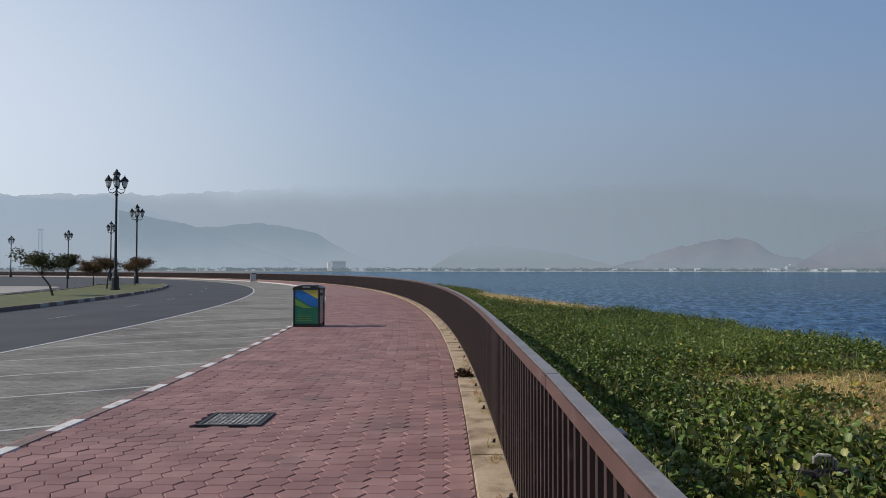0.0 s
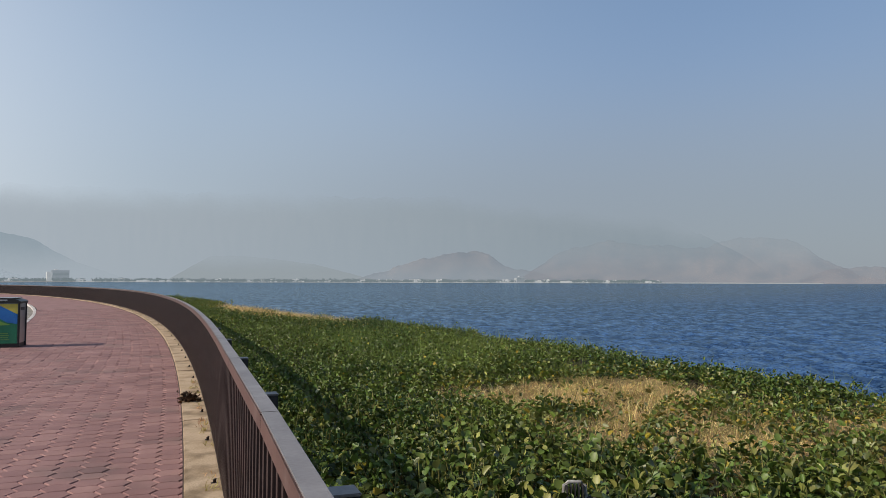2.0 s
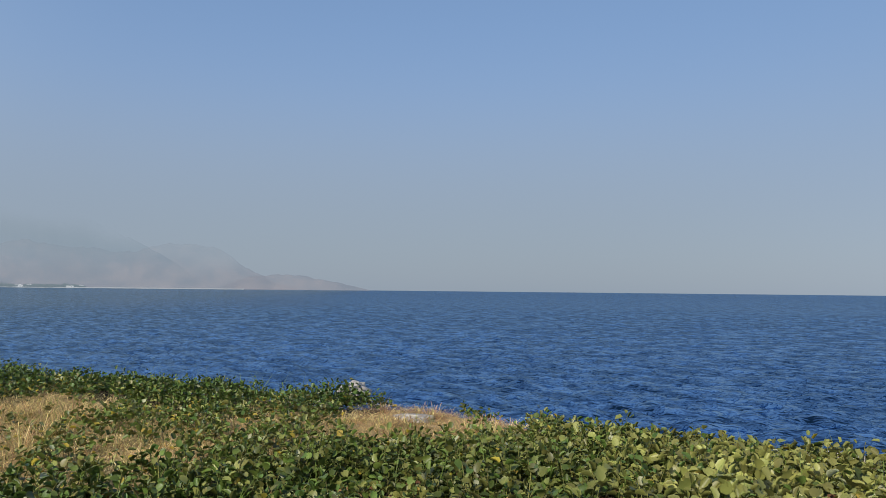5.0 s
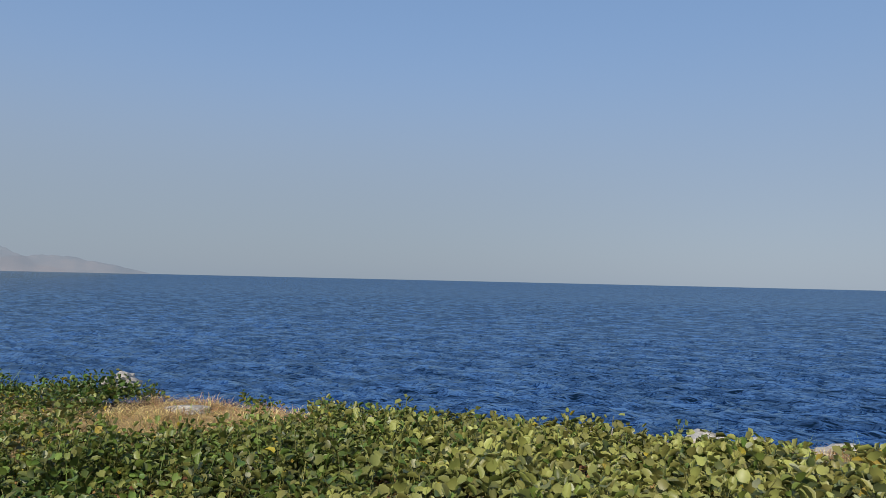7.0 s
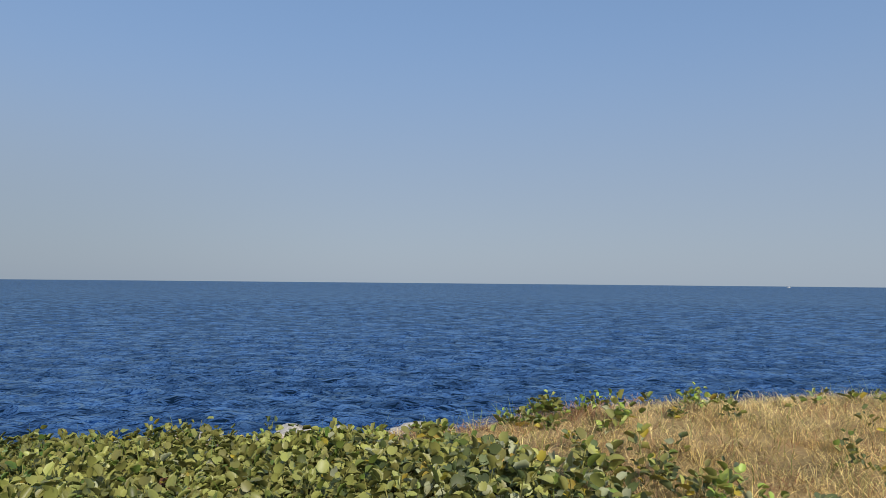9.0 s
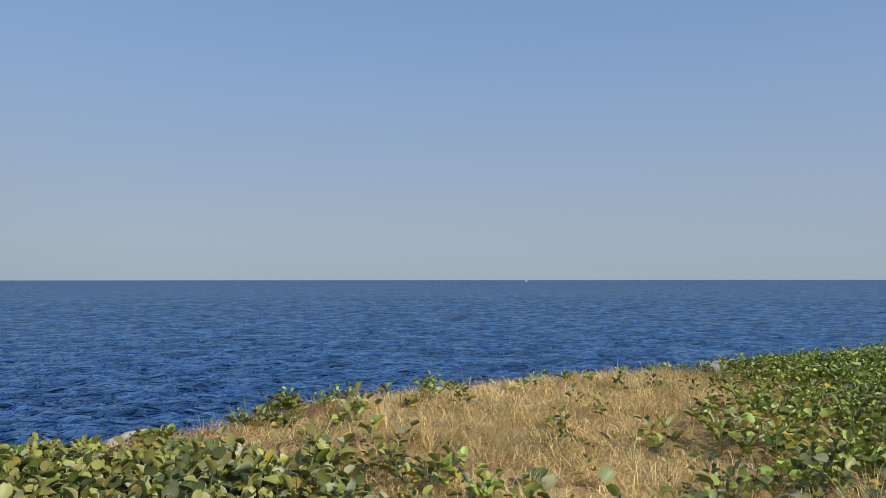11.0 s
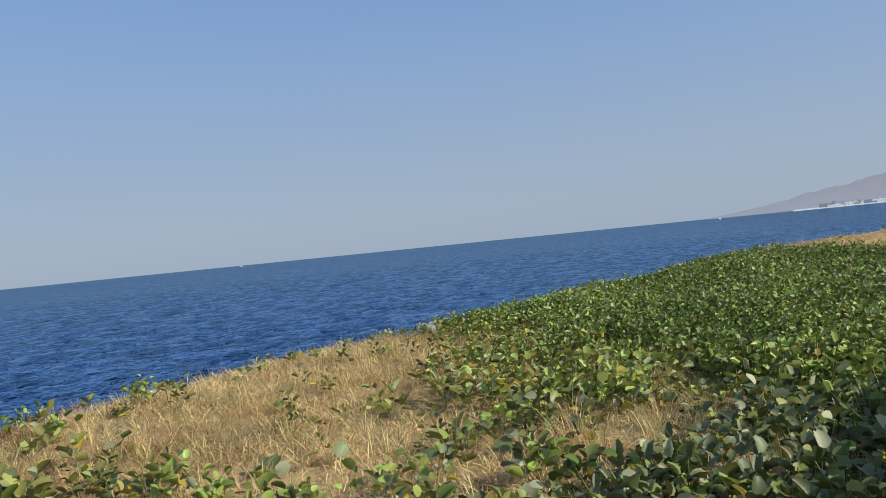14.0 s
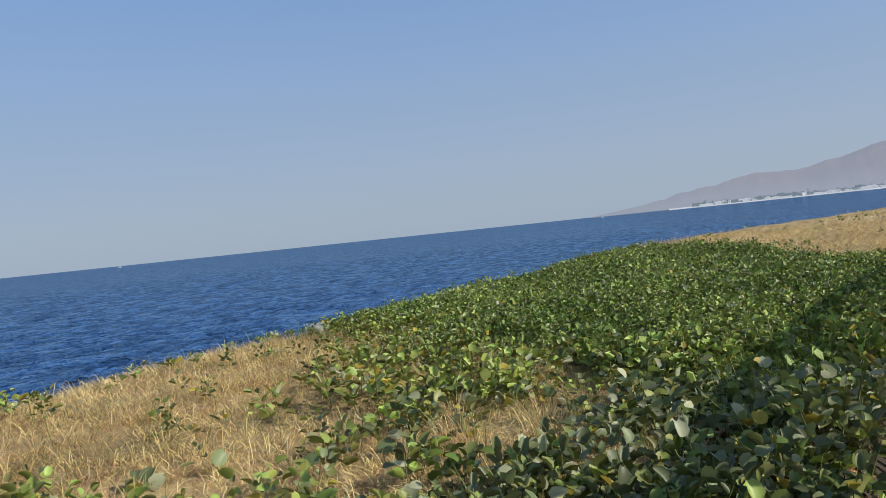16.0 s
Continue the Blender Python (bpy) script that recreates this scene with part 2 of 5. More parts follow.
M = {
    "paver": mat("paver", (0.25, 0.13, 0.123), (0.365, 0.204, 0.19), 1.3, 0.85, 0, 0.35, 140, 0.14, stain=((0.2, 0.13, 0.12), 0.9, 0.55, 0.6)),
    "paver_joined": mat("paver_joined", (0.25, 0.13, 0.123), (0.365, 0.204, 0.19), 1.3, 0.85, 0, 0.35, 140, 0.14, island=True, stain=((0.2, 0.13, 0.12), 0.9, 0.55, 0.6)),
    "paver_far": mat("paver_far", (0.25, 0.13, 0.123), (0.365, 0.204, 0.19), 1.3, 0.85, 0, 0.35, 9, stain=((0.2, 0.13, 0.12), 0.9, 0.55, 0.6)),
    "joint": mat("joint", (0.035, 0.022, 0.02), (0.08, 0.05, 0.045), 6, 0.95, 0, 0.3, 90),
    "concrete": mat("concrete", (0.4, 0.285, 0.18), (0.6, 0.46, 0.325), 2.5, 0.9, 0, 0.5, 50, stain=((0.18, 0.125, 0.07), 2.2, 0.52, 0.75)),
    "kerb_white": mat("kerb_white", (0.66, 0.63, 0.6), (0.8, 0.77, 0.73), 4, 0.7, 0, 0.2, 60, stain=((0.3, 0.25, 0.22), 5.0, 0.58, 0.7)),
    "kerb_black": mat("kerb_black", (0.12, 0.09, 0.09), (0.2, 0.14, 0.13), 4, 0.8, 0, 0.2, 60),
    "kerb_bare": mat("kerb_bare", (0.2, 0.14, 0.13), (0.33, 0.24, 0.22), 3, 0.85, 0, 0.3, 60),
    "kerb_dull": mat("kerb_dull", (0.3, 0.28, 0.25), (0.45, 0.43, 0.4), 4, 0.8, 0, 0.2, 60),
    "lane": mat("lane", (0.18, 0.168, 0.145), (0.29, 0.272, 0.238), 0.5, 0.9, 0, 0.4, 14, stain=((0.12, 0.11, 0.1), 0.35, 0.55, 0.7)),
    "lane_block": mat("lane_block", (0.17, 0.158, 0.138), (0.3, 0.282, 0.25), 0.5, 0.9, 0, 0.4, 14, 0.16, island=True, stain=((0.11, 0.1, 0.092), 0.35, 0.55, 0.7)),
    "asphalt": mat("asphalt", (0.04, 0.042, 0.05), (0.065, 0.067, 0.075), 0.35, 0.85, 0, 0.3, 40, stain=((0.085, 0.085, 0.09), 0.2, 0.58, 0.6)),
    "line": mat("line", (0.5, 0.5, 0.5), (0.7, 0.7, 0.7), 3, 0.7, 0, 0.1, 30),
    "line_faded": mat("line_faded", (0.38, 0.37, 0.35), (0.56, 0.55, 0.53), 2, 0.8, 0, 0.1, 20),
    "line_worn": mat("line_worn", (0.09, 0.09, 0.095), (0.28, 0.28, 0.28), 3, 0.8, 0, 0.1, 12),
    "pale_paving": mat("pale_paving", (0.33, 0.3, 0.27), (0.42, 0.39, 0.36), 0.4, 0.9, 0, 0.2, 8),
    "fence": mat("fence", (0.034, 0.023, 0.022), (0.058, 0.036, 0.033), 5, 0.5, 0, 0.08, 80, stain=((0.14, 0.105, 0.095), 9, 0.62, 0.5), spec=0.3),
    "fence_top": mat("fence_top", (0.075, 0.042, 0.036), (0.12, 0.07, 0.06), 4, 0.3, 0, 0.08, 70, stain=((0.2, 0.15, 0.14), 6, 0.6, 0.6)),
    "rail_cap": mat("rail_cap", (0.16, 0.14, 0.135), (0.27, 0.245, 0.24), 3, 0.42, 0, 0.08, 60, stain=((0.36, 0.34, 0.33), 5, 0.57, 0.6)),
    "post": mat("post", (0.02, 0.018, 0.02), (0.045, 0.04, 0.042), 12, 0.6, 0, 0.1, 90),
    "stud": mat("stud", (0.015, 0.012, 0.012), (0.06, 0.035, 0.025), 40, 0.7, 0.3, 0.2, 200),
    # soil tone deepened: the shade between the leaves is put into its colour
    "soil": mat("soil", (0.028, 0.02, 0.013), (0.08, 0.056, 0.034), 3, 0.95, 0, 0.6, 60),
    "dry_turf": mat("dry_turf", (0.29, 0.195, 0.088), (0.56, 0.41, 0.19), 1.5, 0.95, 0, 0.8, 22, stain=((0.1, 0.1, 0.04), 0.6, 0.56, 0.7)),
    "leaf_olive": mat("leaf_olive", (0.12, 0.138, 0.032), (0.36, 0.35, 0.097), 0.6, 0.45, 0, 0, 5, 0.42, 0.15, True, spec=0.45),
    "leaf_fresh": mat("leaf_fresh", (0.115, 0.185, 0.03), (0.4, 0.46, 0.1), 0.5, 0.45, 0, 0, 5, 0.55, 0.15, True, spec=0.4),
    "leaf_grey": mat("leaf_grey", (0.066, 0.094, 0.036), (0.2, 0.23, 0.095), 0.9, 0.45, 0, 0, 6, 0.4, 0.15, True, spec=0.35),
    "leaf": mat("leaf", (0.05, 0.095, 0.018), (0.175, 0.215, 0.042), 0.4, 0.45, 0, 0, 5, 0.5, 0.15, True, spec=0.4),
    "leaf_pale": mat("leaf_pale", (0.34, 0.36, 0.19), (0.58, 0.58, 0.35), 3, 0.5, 0, 0, 9, 0.25, 0.3, True),
    "leaf_yellow": mat("leaf_yellow", (0.4, 0.3, 0.03), (0.55, 0.42, 0.07), 3, 0.6, 0, 0, 9, 0.3, 0.3, True),
    "leaf_dead": mat("leaf_dead", (0.15, 0.07, 0.028), (0.44, 0.25, 0.1), 3, 0.8, 0, 0, 9, 0.45, 0.15, True),
    "stem": mat("stem", (0.12, 0.14, 0.03), (0.26, 0.22, 0.06), 3, 0.7, 0, 0, 9, 0.3, 0.0, True),
    "straw": mat("straw", (0.62, 0.44, 0.175), (1.0, 0.8, 0.42), 0.9, 0.8, 0, 0, 7, 0.6, 0.35, True),
    "straw_olive": mat("straw_olive", (0.26, 0.23, 0.07), (0.52, 0.43, 0.17), 0.9, 0.8, 0, 0, 7, 0.4, 0.35, True),
    "rust": mat("rust", (0.38, 0.19, 0.09), (0.7, 0.42, 0.23), 2.0, 0.85, 0, 0, 7, 0.4, 0.3, True),
    "grass": mat("grass", (0.13, 0.2, 0.03), (0.27, 0.34, 0.07), 1.2, 0.6, 0, 0, 7, 0.3, 0.3, True),
    "lawn": mat("lawn", (0.085, 0.105, 0.035), (0.15, 0.15, 0.06), 0.8, 0.95, 0, 0.5, 9),
    "rock": mat("rock", (0.26, 0.235, 0.205), (0.5, 0.47, 0.43), 5, 0.9, 0, 0.8, 40, stain=((0.14, 0.12, 0.1), 4, 0.55, 0.7)),
    "white_rock": mat("white_rock", (0.4, 0.37, 0.33), (0.6, 0.57, 0.52), 6, 0.9, 0, 0.8, 45, stain=((0.22, 0.19, 0.15), 5, 0.55, 0.7)),
    "debris": mat("debris", (0.05, 0.028, 0.016), (0.14, 0.075, 0.04), 20, 0.9, 0, 0.4, 90),
    "lamp_black": mat("lamp_black", (0.008, 0.01, 0.01), (0.02, 0.022, 0.022), 5, 0.4, 0, 0.05, 60),
    "lamp_glass": mat("lamp_glass", (0.62, 0.62, 0.61), (0.76, 0.76, 0.74), 5, 0.25, 0, 0, 30),
    "bark": mat("bark", (0.05, 0.036, 0.026), (0.11, 0.085, 0.065), 6, 0.9, 0, 0.7, 60),
    "tree_leaf": mat("tree_leaf", (0.035, 0.05, 0.016), (0.09, 0.085, 0.03), 0.8, 0.6, 0, 0, 5, 0.35, 0.25, True),
    "tree_rust": mat("tree_rust", (0.085, 0.05, 0.022), (0.17, 0.105, 0.045), 0.8, 0.7, 0, 0, 5, 0.35, 0.25, True),
    "bin_black": mat("bin_black", (0.01, 0.01, 0.011), (0.022, 0.022, 0.024), 8, 0.4, 0, 0.05, 60),
    "bin_steel": mat("bin_steel", (0.42, 0.43, 0.44), (0.56, 0.57, 0.58), 3, 0.35, 0.8, 0.05, 60),
    "poster_green": mat("poster_green", (0.008, 0.13, 0.07), (0.014, 0.19, 0.1), 3, 0.35, 0, 0, 30),
    "poster_lime": mat("poster_lime", (0.13, 0.3, 0.06), (0.2, 0.38, 0.08), 3, 0.35, 0, 0, 30),
    "poster_blue": mat("poster_blue", (0.01, 0.12, 0.42), (0.02, 0.18, 0.52), 3, 0.35, 0, 0, 30),
    "poster_yellow": mat("poster_yellow", (0.5, 0.42, 0.06), (0.6, 0.52, 0.1), 3, 0.35, 0, 0, 30),
    "iron": mat("iron", (0.028, 0.028, 0.03), (0.07, 0.068, 0.068), 25, 0.6, 0.4, 0.2, 120),
    "iron_worn": mat("iron_worn", (0.2, 0.19, 0.18), (0.5, 0.48, 0.46), 14, 0.6, 0.0, 0.2, 120),
    # far things: the haze over them is emission within the material
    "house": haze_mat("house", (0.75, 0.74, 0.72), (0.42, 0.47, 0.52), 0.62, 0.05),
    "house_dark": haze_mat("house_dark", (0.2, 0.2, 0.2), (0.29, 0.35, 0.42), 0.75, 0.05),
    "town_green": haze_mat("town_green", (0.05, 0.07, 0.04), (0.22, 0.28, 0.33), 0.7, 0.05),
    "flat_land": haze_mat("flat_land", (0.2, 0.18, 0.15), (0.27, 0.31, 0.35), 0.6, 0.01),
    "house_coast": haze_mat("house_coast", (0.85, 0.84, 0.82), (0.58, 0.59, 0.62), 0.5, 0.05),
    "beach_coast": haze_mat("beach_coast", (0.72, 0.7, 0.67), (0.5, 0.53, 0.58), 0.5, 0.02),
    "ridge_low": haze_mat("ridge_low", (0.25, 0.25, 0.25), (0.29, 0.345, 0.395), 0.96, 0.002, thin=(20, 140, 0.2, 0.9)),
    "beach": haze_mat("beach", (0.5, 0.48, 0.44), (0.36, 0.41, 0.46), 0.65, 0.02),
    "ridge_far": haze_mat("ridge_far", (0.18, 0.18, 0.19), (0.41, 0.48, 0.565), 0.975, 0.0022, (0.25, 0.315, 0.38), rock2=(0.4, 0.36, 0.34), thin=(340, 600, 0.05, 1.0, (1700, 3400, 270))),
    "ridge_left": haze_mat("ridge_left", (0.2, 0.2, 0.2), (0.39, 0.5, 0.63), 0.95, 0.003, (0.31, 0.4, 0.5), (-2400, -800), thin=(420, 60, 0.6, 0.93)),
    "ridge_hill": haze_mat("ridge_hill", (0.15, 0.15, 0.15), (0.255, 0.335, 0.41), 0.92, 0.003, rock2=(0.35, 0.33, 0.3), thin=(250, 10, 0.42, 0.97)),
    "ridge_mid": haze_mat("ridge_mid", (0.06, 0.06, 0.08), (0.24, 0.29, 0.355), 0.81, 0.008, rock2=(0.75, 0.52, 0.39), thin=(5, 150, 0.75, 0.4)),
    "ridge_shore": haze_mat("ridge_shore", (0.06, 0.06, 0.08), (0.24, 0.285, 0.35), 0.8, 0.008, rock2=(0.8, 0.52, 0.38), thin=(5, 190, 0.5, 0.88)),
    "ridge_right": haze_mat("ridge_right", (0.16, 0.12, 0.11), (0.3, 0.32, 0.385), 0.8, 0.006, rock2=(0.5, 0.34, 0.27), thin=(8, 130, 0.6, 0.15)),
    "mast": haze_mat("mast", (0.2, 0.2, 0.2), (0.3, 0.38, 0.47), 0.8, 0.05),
}


def sea_mat():
    """Wind-ruffled water: the deep blue body under small ripples, a share of it mirroring the sky; noise painted into
    that share darkens wavelets in patches.
    """
    m = bpy.data.materials.new("sea")
    m.use_nodes = True
    n, l = m.node_tree.nodes, m.node_tree.links
    n.remove(n["Principled BSDF"])
    geo = n.new("ShaderNodeNewGeometry")

    def ripple(scale, stretch, detail, rough=0.5, turn=-20.0):
        mp = n.new("ShaderNodeMapping")
        mp.vector_type = "TEXTURE"
        mp.inputs["Scale"].default_value = stretch
        mp.inputs["Rotation"].default_value = (0, 0, radians(turn))
        l.new(geo.outputs["Position"], mp.inputs["Vector"])
        t = n.new("ShaderNodeTexNoise")
        t.inputs["Scale"].default_value, t.inputs["Detail"].default_value = scale, detail
        t.inputs["Roughness"].default_value, t.inputs["Distortion"].default_value = rough, 0.3
        l.new(mp.outputs[0], t.inputs["Vector"])
        return t.outputs["Fac"]

    heights = None
    for fac, wt in ((ripple(1.2, (1.0, 1.5, 1), 3, 0.5), 1.1), (ripple(5.0, (1.0, 1.5, 1), 1), 0.05), (ripple(0.3, (1.0, 2.2, 1), 4, 0.6), 0.9)):
        k = n.new("ShaderNodeMath")
        k.operation = "MULTIPLY_ADD"
        k.inputs[1].default_value = wt
        l.new(fac, k.inputs[0])
        if heights:
            l.new(heights, k.inputs[2])
        else:
            k.inputs[2].default_value = 0
        heights = k.outputs[0]
    b = n.new("ShaderNodeBump")
    b.inputs["Strength"].default_value, b.inputs["Distance"].default_value = 1.0, 0.5
    l.new(heights, b.inputs["Height"])
    body = n.new("ShaderNodeBsdfDiffuse")
    tone = n.new("ShaderNodeValToRGB")
    tone.color_ramp.elements[0].position, tone.color_ramp.elements[1].position = 0.35, 0.68
    tone.color_ramp.elements[0].color, tone.color_ramp.elements[1].color = (0.0035, 0.0155, 0.04, 1), (0.006, 0.0225, 0.054, 1)
    l.new(ripple(0.02, (1, 1.5, 1), 6, 0.6), tone.inputs["Fac"])
    gloss = n.new("ShaderNodeBsdfGlossy")
    gloss.inputs["Roughness"].default_value = 0.06
    l.new(b.outputs["Normal"], gloss.inputs["Normal"])
    # light scattered up from the deep does not follow the small waves
    level = n.new("ShaderNodeCombineXYZ")
    level.inputs["Z"].default_value = 1.0
    l.new(level.outputs[0], body.inputs["Normal"])
    ms = n.new("ShaderNodeMixShader")
    fres = n.new("ShaderNodeFresnel")
    fres.inputs["IOR"].default_value = 1.33
    l.new(b.outputs["Normal"], fres.inputs["Normal"])
    # noise in the mirror share paints the dark faces of wavelets
    patchy = n.new("ShaderNodeMapRange")
    for key, v in (("From Min", 0.38), ("From Max", 0.62), ("To Min", 0.355), ("To Max", 0.71)):
        patchy.inputs[key].default_value = v
    l.new(ripple(0.9, (1.0, 2.0, 1), 4, 0.62), patchy.inputs["Value"])
    # a larger mirror share paints the brighter haze reflection towards the bay
    bay_side = n.new("ShaderNodeVectorMath")
    bay_side.operation = "DOT_PRODUCT"
    bay_side.inputs[1].default_value = (-0.55, 0.83, 0.0)
    l.new(geo.outputs["Position"], bay_side.inputs[0])
    bay_mirror = n.new("ShaderNodeMapRange")
    for key, v in (("From Min", 5.0), ("From Max", 260.0), ("To Min", 1.0), ("To Max", 1.15)):
        bay_mirror.inputs[key].default_value = v
    l.new(bay_side.outputs["Value"], bay_mirror.inputs["Value"])
    # grey of the hazy sky's reflection put into body and mirror colours
    bay_grey = n.new("ShaderNodeMapRange")
    for key, v in (("From Min", 5.0), ("From Max", 90.0)):
        bay_grey.inputs[key].default_value = v
    l.new(bay_side.outputs["Value"], bay_grey.inputs["Value"])
    grey_body = n.new("ShaderNodeMix")
    grey_body.data_type = "RGBA"
    l.new(bay_grey.outputs["Result"], grey_body.inputs["Factor"])
    l.new(tone.outputs["Color"], grey_body.inputs["A"])
    grey_body.inputs["B"].default_value = (0.022, 0.042, 0.05, 1)
    l.new(grey_body.outputs["Result"], body.inputs["Color"])
    tint = n.new("ShaderNodeMix")
    tint.data_type = "RGBA"
    l.new(bay_grey.outputs["Result"], tint.inputs["Factor"])
    tint.inputs["A"].default_value, tint.inputs["B"].default_value = (0.525, 0.745, 1.0, 1), (0.66, 0.8, 0.92, 1)
    l.new(tint.outputs["Result"], gloss.inputs["Color"])
    both = n.new("ShaderNodeMath")
    both.operation = "MULTIPLY"
    l.new(patchy.outputs["Result"], both.inputs[0])
    l.new(bay_mirror.outputs["Result"], both.inputs[1])
    share = n.new("ShaderNodeMath")
    share.operation = "MULTIPLY"
    l.new(both.outputs[0], share.inputs[1])
    l.new(fres.outputs[0], share.inputs[0])
    l.new(share.outputs[0], ms.inputs[0])
    l.new(body.outputs[0], ms.inputs[1])
    l.new(gloss.outputs[0], ms.inputs[2])
    l.new(ms.outputs[0], n["Material Output"].inputs["Surface"])
    return m


M["sea"] = sea_mat()


# ---------------------------------------------------------------- mesh tools
def obj(name, verts, faces, material, parent=None, label="", smooth=False):
    me = bpy.data.meshes.new(name)
    me.from_pydata([tuple(v) for v in verts], [], [tuple(f) for f in faces])
    me.materials.append(M[material])
    if smooth:
        me.shade_smooth()
    ob = new(name, me)
    if parent:
        ob.parent = parent
    return tagged(ob, label)


def part(name, bm, material, parent=None, label="", smooth=False):
    me = bpy.data.meshes.new(name)
    bm.to_mesh(me)
    bm.free()
    me.materials.append(M[material])
    if smooth:
        me.shade_smooth()
    ob = new(name, me)
    if parent:
        ob.parent = parent
    return tagged(ob, label)


def same(ob, m, parent=None):
    """Another object on the same mesh, at the pose m."""
    o = new(ob.name.split(".")[0], ob.data)
    o.matrix_basis = m
    if parent:
        o.parent = parent
    return o


def empty(name, m, label, category, group=""):
    ob = new(name)
    ob.matrix_basis = m
    return tagged(ob, label, category, group)


def box(bm, x, y, z, sx, sy, sz, bevel=0.0, rz=0.0):
    r = bmesh.ops.create_cube(bm, size=1.0, matrix=Matrix.Translation((x, y, z)) @ Matrix.Rotation(rz, 4, "Z") @ Matrix.Diagonal((sx, sy, sz, 1)))
    if bevel:
        es = list({e for v in r["verts"] for e in v.link_edges})
        bmesh.ops.bevel(bm, geom=es, offset=bevel, segments=2, affect="EDGES")


def lathe(bm, profile, n=16, x=0.0, y=0.0):
    """Turned form from (radius, height) pairs."""
    rings = [[bm.verts.new((x + r * math.cos(2 * math.pi * i / n), y + r * math.sin(2 * math.pi * i / n), h)) for i in range(n)] for r, h in profile]
    for a, b in zip(rings, rings[1:]):
        for i in range(n):
            bm.faces.new((a[i], a[(i + 1) % n], b[(i + 1) % n], b[i]))
    bm.faces.new(rings[0][::-1])
    bm.faces.new(rings[-1])


def tube(bm, pts, radii, n=7):
    pts = [Vector(p) for p in pts]
    rings = []
    for i, p in enumerate(pts):
        d = (pts[min(i + 1, len(pts) - 1)] - pts[max(i - 1, 0)]).normalized()
        u = d.orthogonal().normalized()
        w = d.cross(u)
        rings.append([bm.verts.new(p + radii[i] * (math.cos(2 * math.pi * k / n) * u + math.sin(2 * math.pi * k / n) * w)) for k in range(n)])
    for a, b in zip(rings, rings[1:]):
        for k in range(n):
            bm.faces.new((a[k], a[(k + 1) % n], b[(k + 1) % n], b[k]))
    bm.faces.new(rings[0][::-1])
    bm.faces.new(rings[-1])


# ---------------------------------------------------------------- plan
# The promenade follows one line: straight for a few metres beside the viewer, a wide
# bend to the left ahead (radius 225 m), a tighter one behind (radius 40 m).
R1, R2, YA, YB, FX = 225.0, 40.0, 7.0, 3.0, 0.535
BACK = radians(32)


def line(s, d=0.0):
    """Point at arc length s (0 at y = YB), d metres to the sea side, and the heading there."""
    if s < 0:
        th = min(-s / R2, BACK)
        x, y = FX - R2 * (1 - math.cos(th)), YB - R2 * math.sin(th)
        rest = max(0.0, -s - R2 * BACK)
        x, y, h = x - rest * math.sin(th), y - rest * math.cos(th), -th
    elif s <= YA - YB:
        x, y, h = FX, YB + s, 0.0
    else:
        th = (s - (YA - YB)) / R1
        x, y, h = FX - R1 * (1 - math.cos(th)), YA + R1 * math.sin(th), th
    return x + d * math.cos(h), y + d * math.sin(h), h


def stations(s0, s1):
    out, s = [], s0
    while s < s1:
        out.append(s)
        s += 0.5 if -25 < s < 60 else 3.0
    return out + [s1]


def ribbon(name, d0, d1, z0, z1, s0, s1, material, thick=0.0, **kw):
    """A strip along the promenade between two offsets, with side walls of the given depth."""
    vs, fs = [], []
    st = stations(s0, s1)
    prof = [(d0, z0), (d1, z1)]
    if thick:
        prof = [(d0, z0 - thick), (d0, z0), (d1, z1), (d1, z1 - thick)]
    k = len(prof)
    for s in st:
        for d, z in prof:
            x, y, _ = line(s, d)
            vs.append((x, y, z))
    for i in range(len(st) - 1):
        for j in range(k - 1):
            a = i * k + j
            fs.append((a, a + 1, a + k + 1, a + k))
    return obj(name, vs, fs, material, **kw)


def ring_pt(r, deg):
    """Around the centre of the wide bend."""
    t = radians(deg)
    return FX - R1 + r * math.cos(t), YA + r * math.sin(t)


# shore outline: distance x of the plants' seaward edge at y
SHORE_Y = [-75, -50, -39, -33.5, -25.6, -19.5, -15, -12, -9.2, -8.2, -7, -5, -3, -1.5, 0, 2, 4, 6, 9, 13, 18.7, 25, 33, 39.5, 50]
SHORE_X = [-21, -9.6, -4.0, -0.3, 3.0, 4.7, 5.6, 6.3, 6.1, 6.4, 7.1, 6.9, 6.95, 6.65, 6.7, 7.2, 7.4, 7.4, 7.0, 6.9, 6.1, 5.3, 4.0, 3.0, 1.0]


def shore(y):
    if y > 50:
        th = math.asin(min(1, (y - YA) / R1))
        return FX - R1 * (1 - math.cos(th)) + 4.5
    return float(np.interp(y, SHORE_Y, SHORE_X))


def fence_x(y):
    if y > YA:
        return FX - R1 + math.sqrt(max(0, R1 * R1 - (y - YA) ** 2))
    if y > YB:
        return FX
    lim = YB - R2 * math.sin(BACK)
    if y > lim:
        return FX - R2 + math.sqrt(R2 * R2 - (YB - y) ** 2)
    return FX - R2 * (1 - math.cos(BACK)) - (lim - y) * math.tan(BACK)


def ground_z(x, y):
    e = shore(y) - x
    z = 0.31 + 0.2 * min(1.0, max(0.0, (-16.0 - y) / 7.0)) + 0.07 * noise.noise((x * 0.5, y * 0.5, 3)) + 0.05 * noise.noise((x * 1.7, y * 1.7, 8))
    z += 0.15 * math.exp(-((x - 5.6) / 2.0) ** 2 - ((y + 4.5) / 3.5) ** 2)
    if e < 0.3:
        z -= 0.2 * (0.3 - e)
    return z


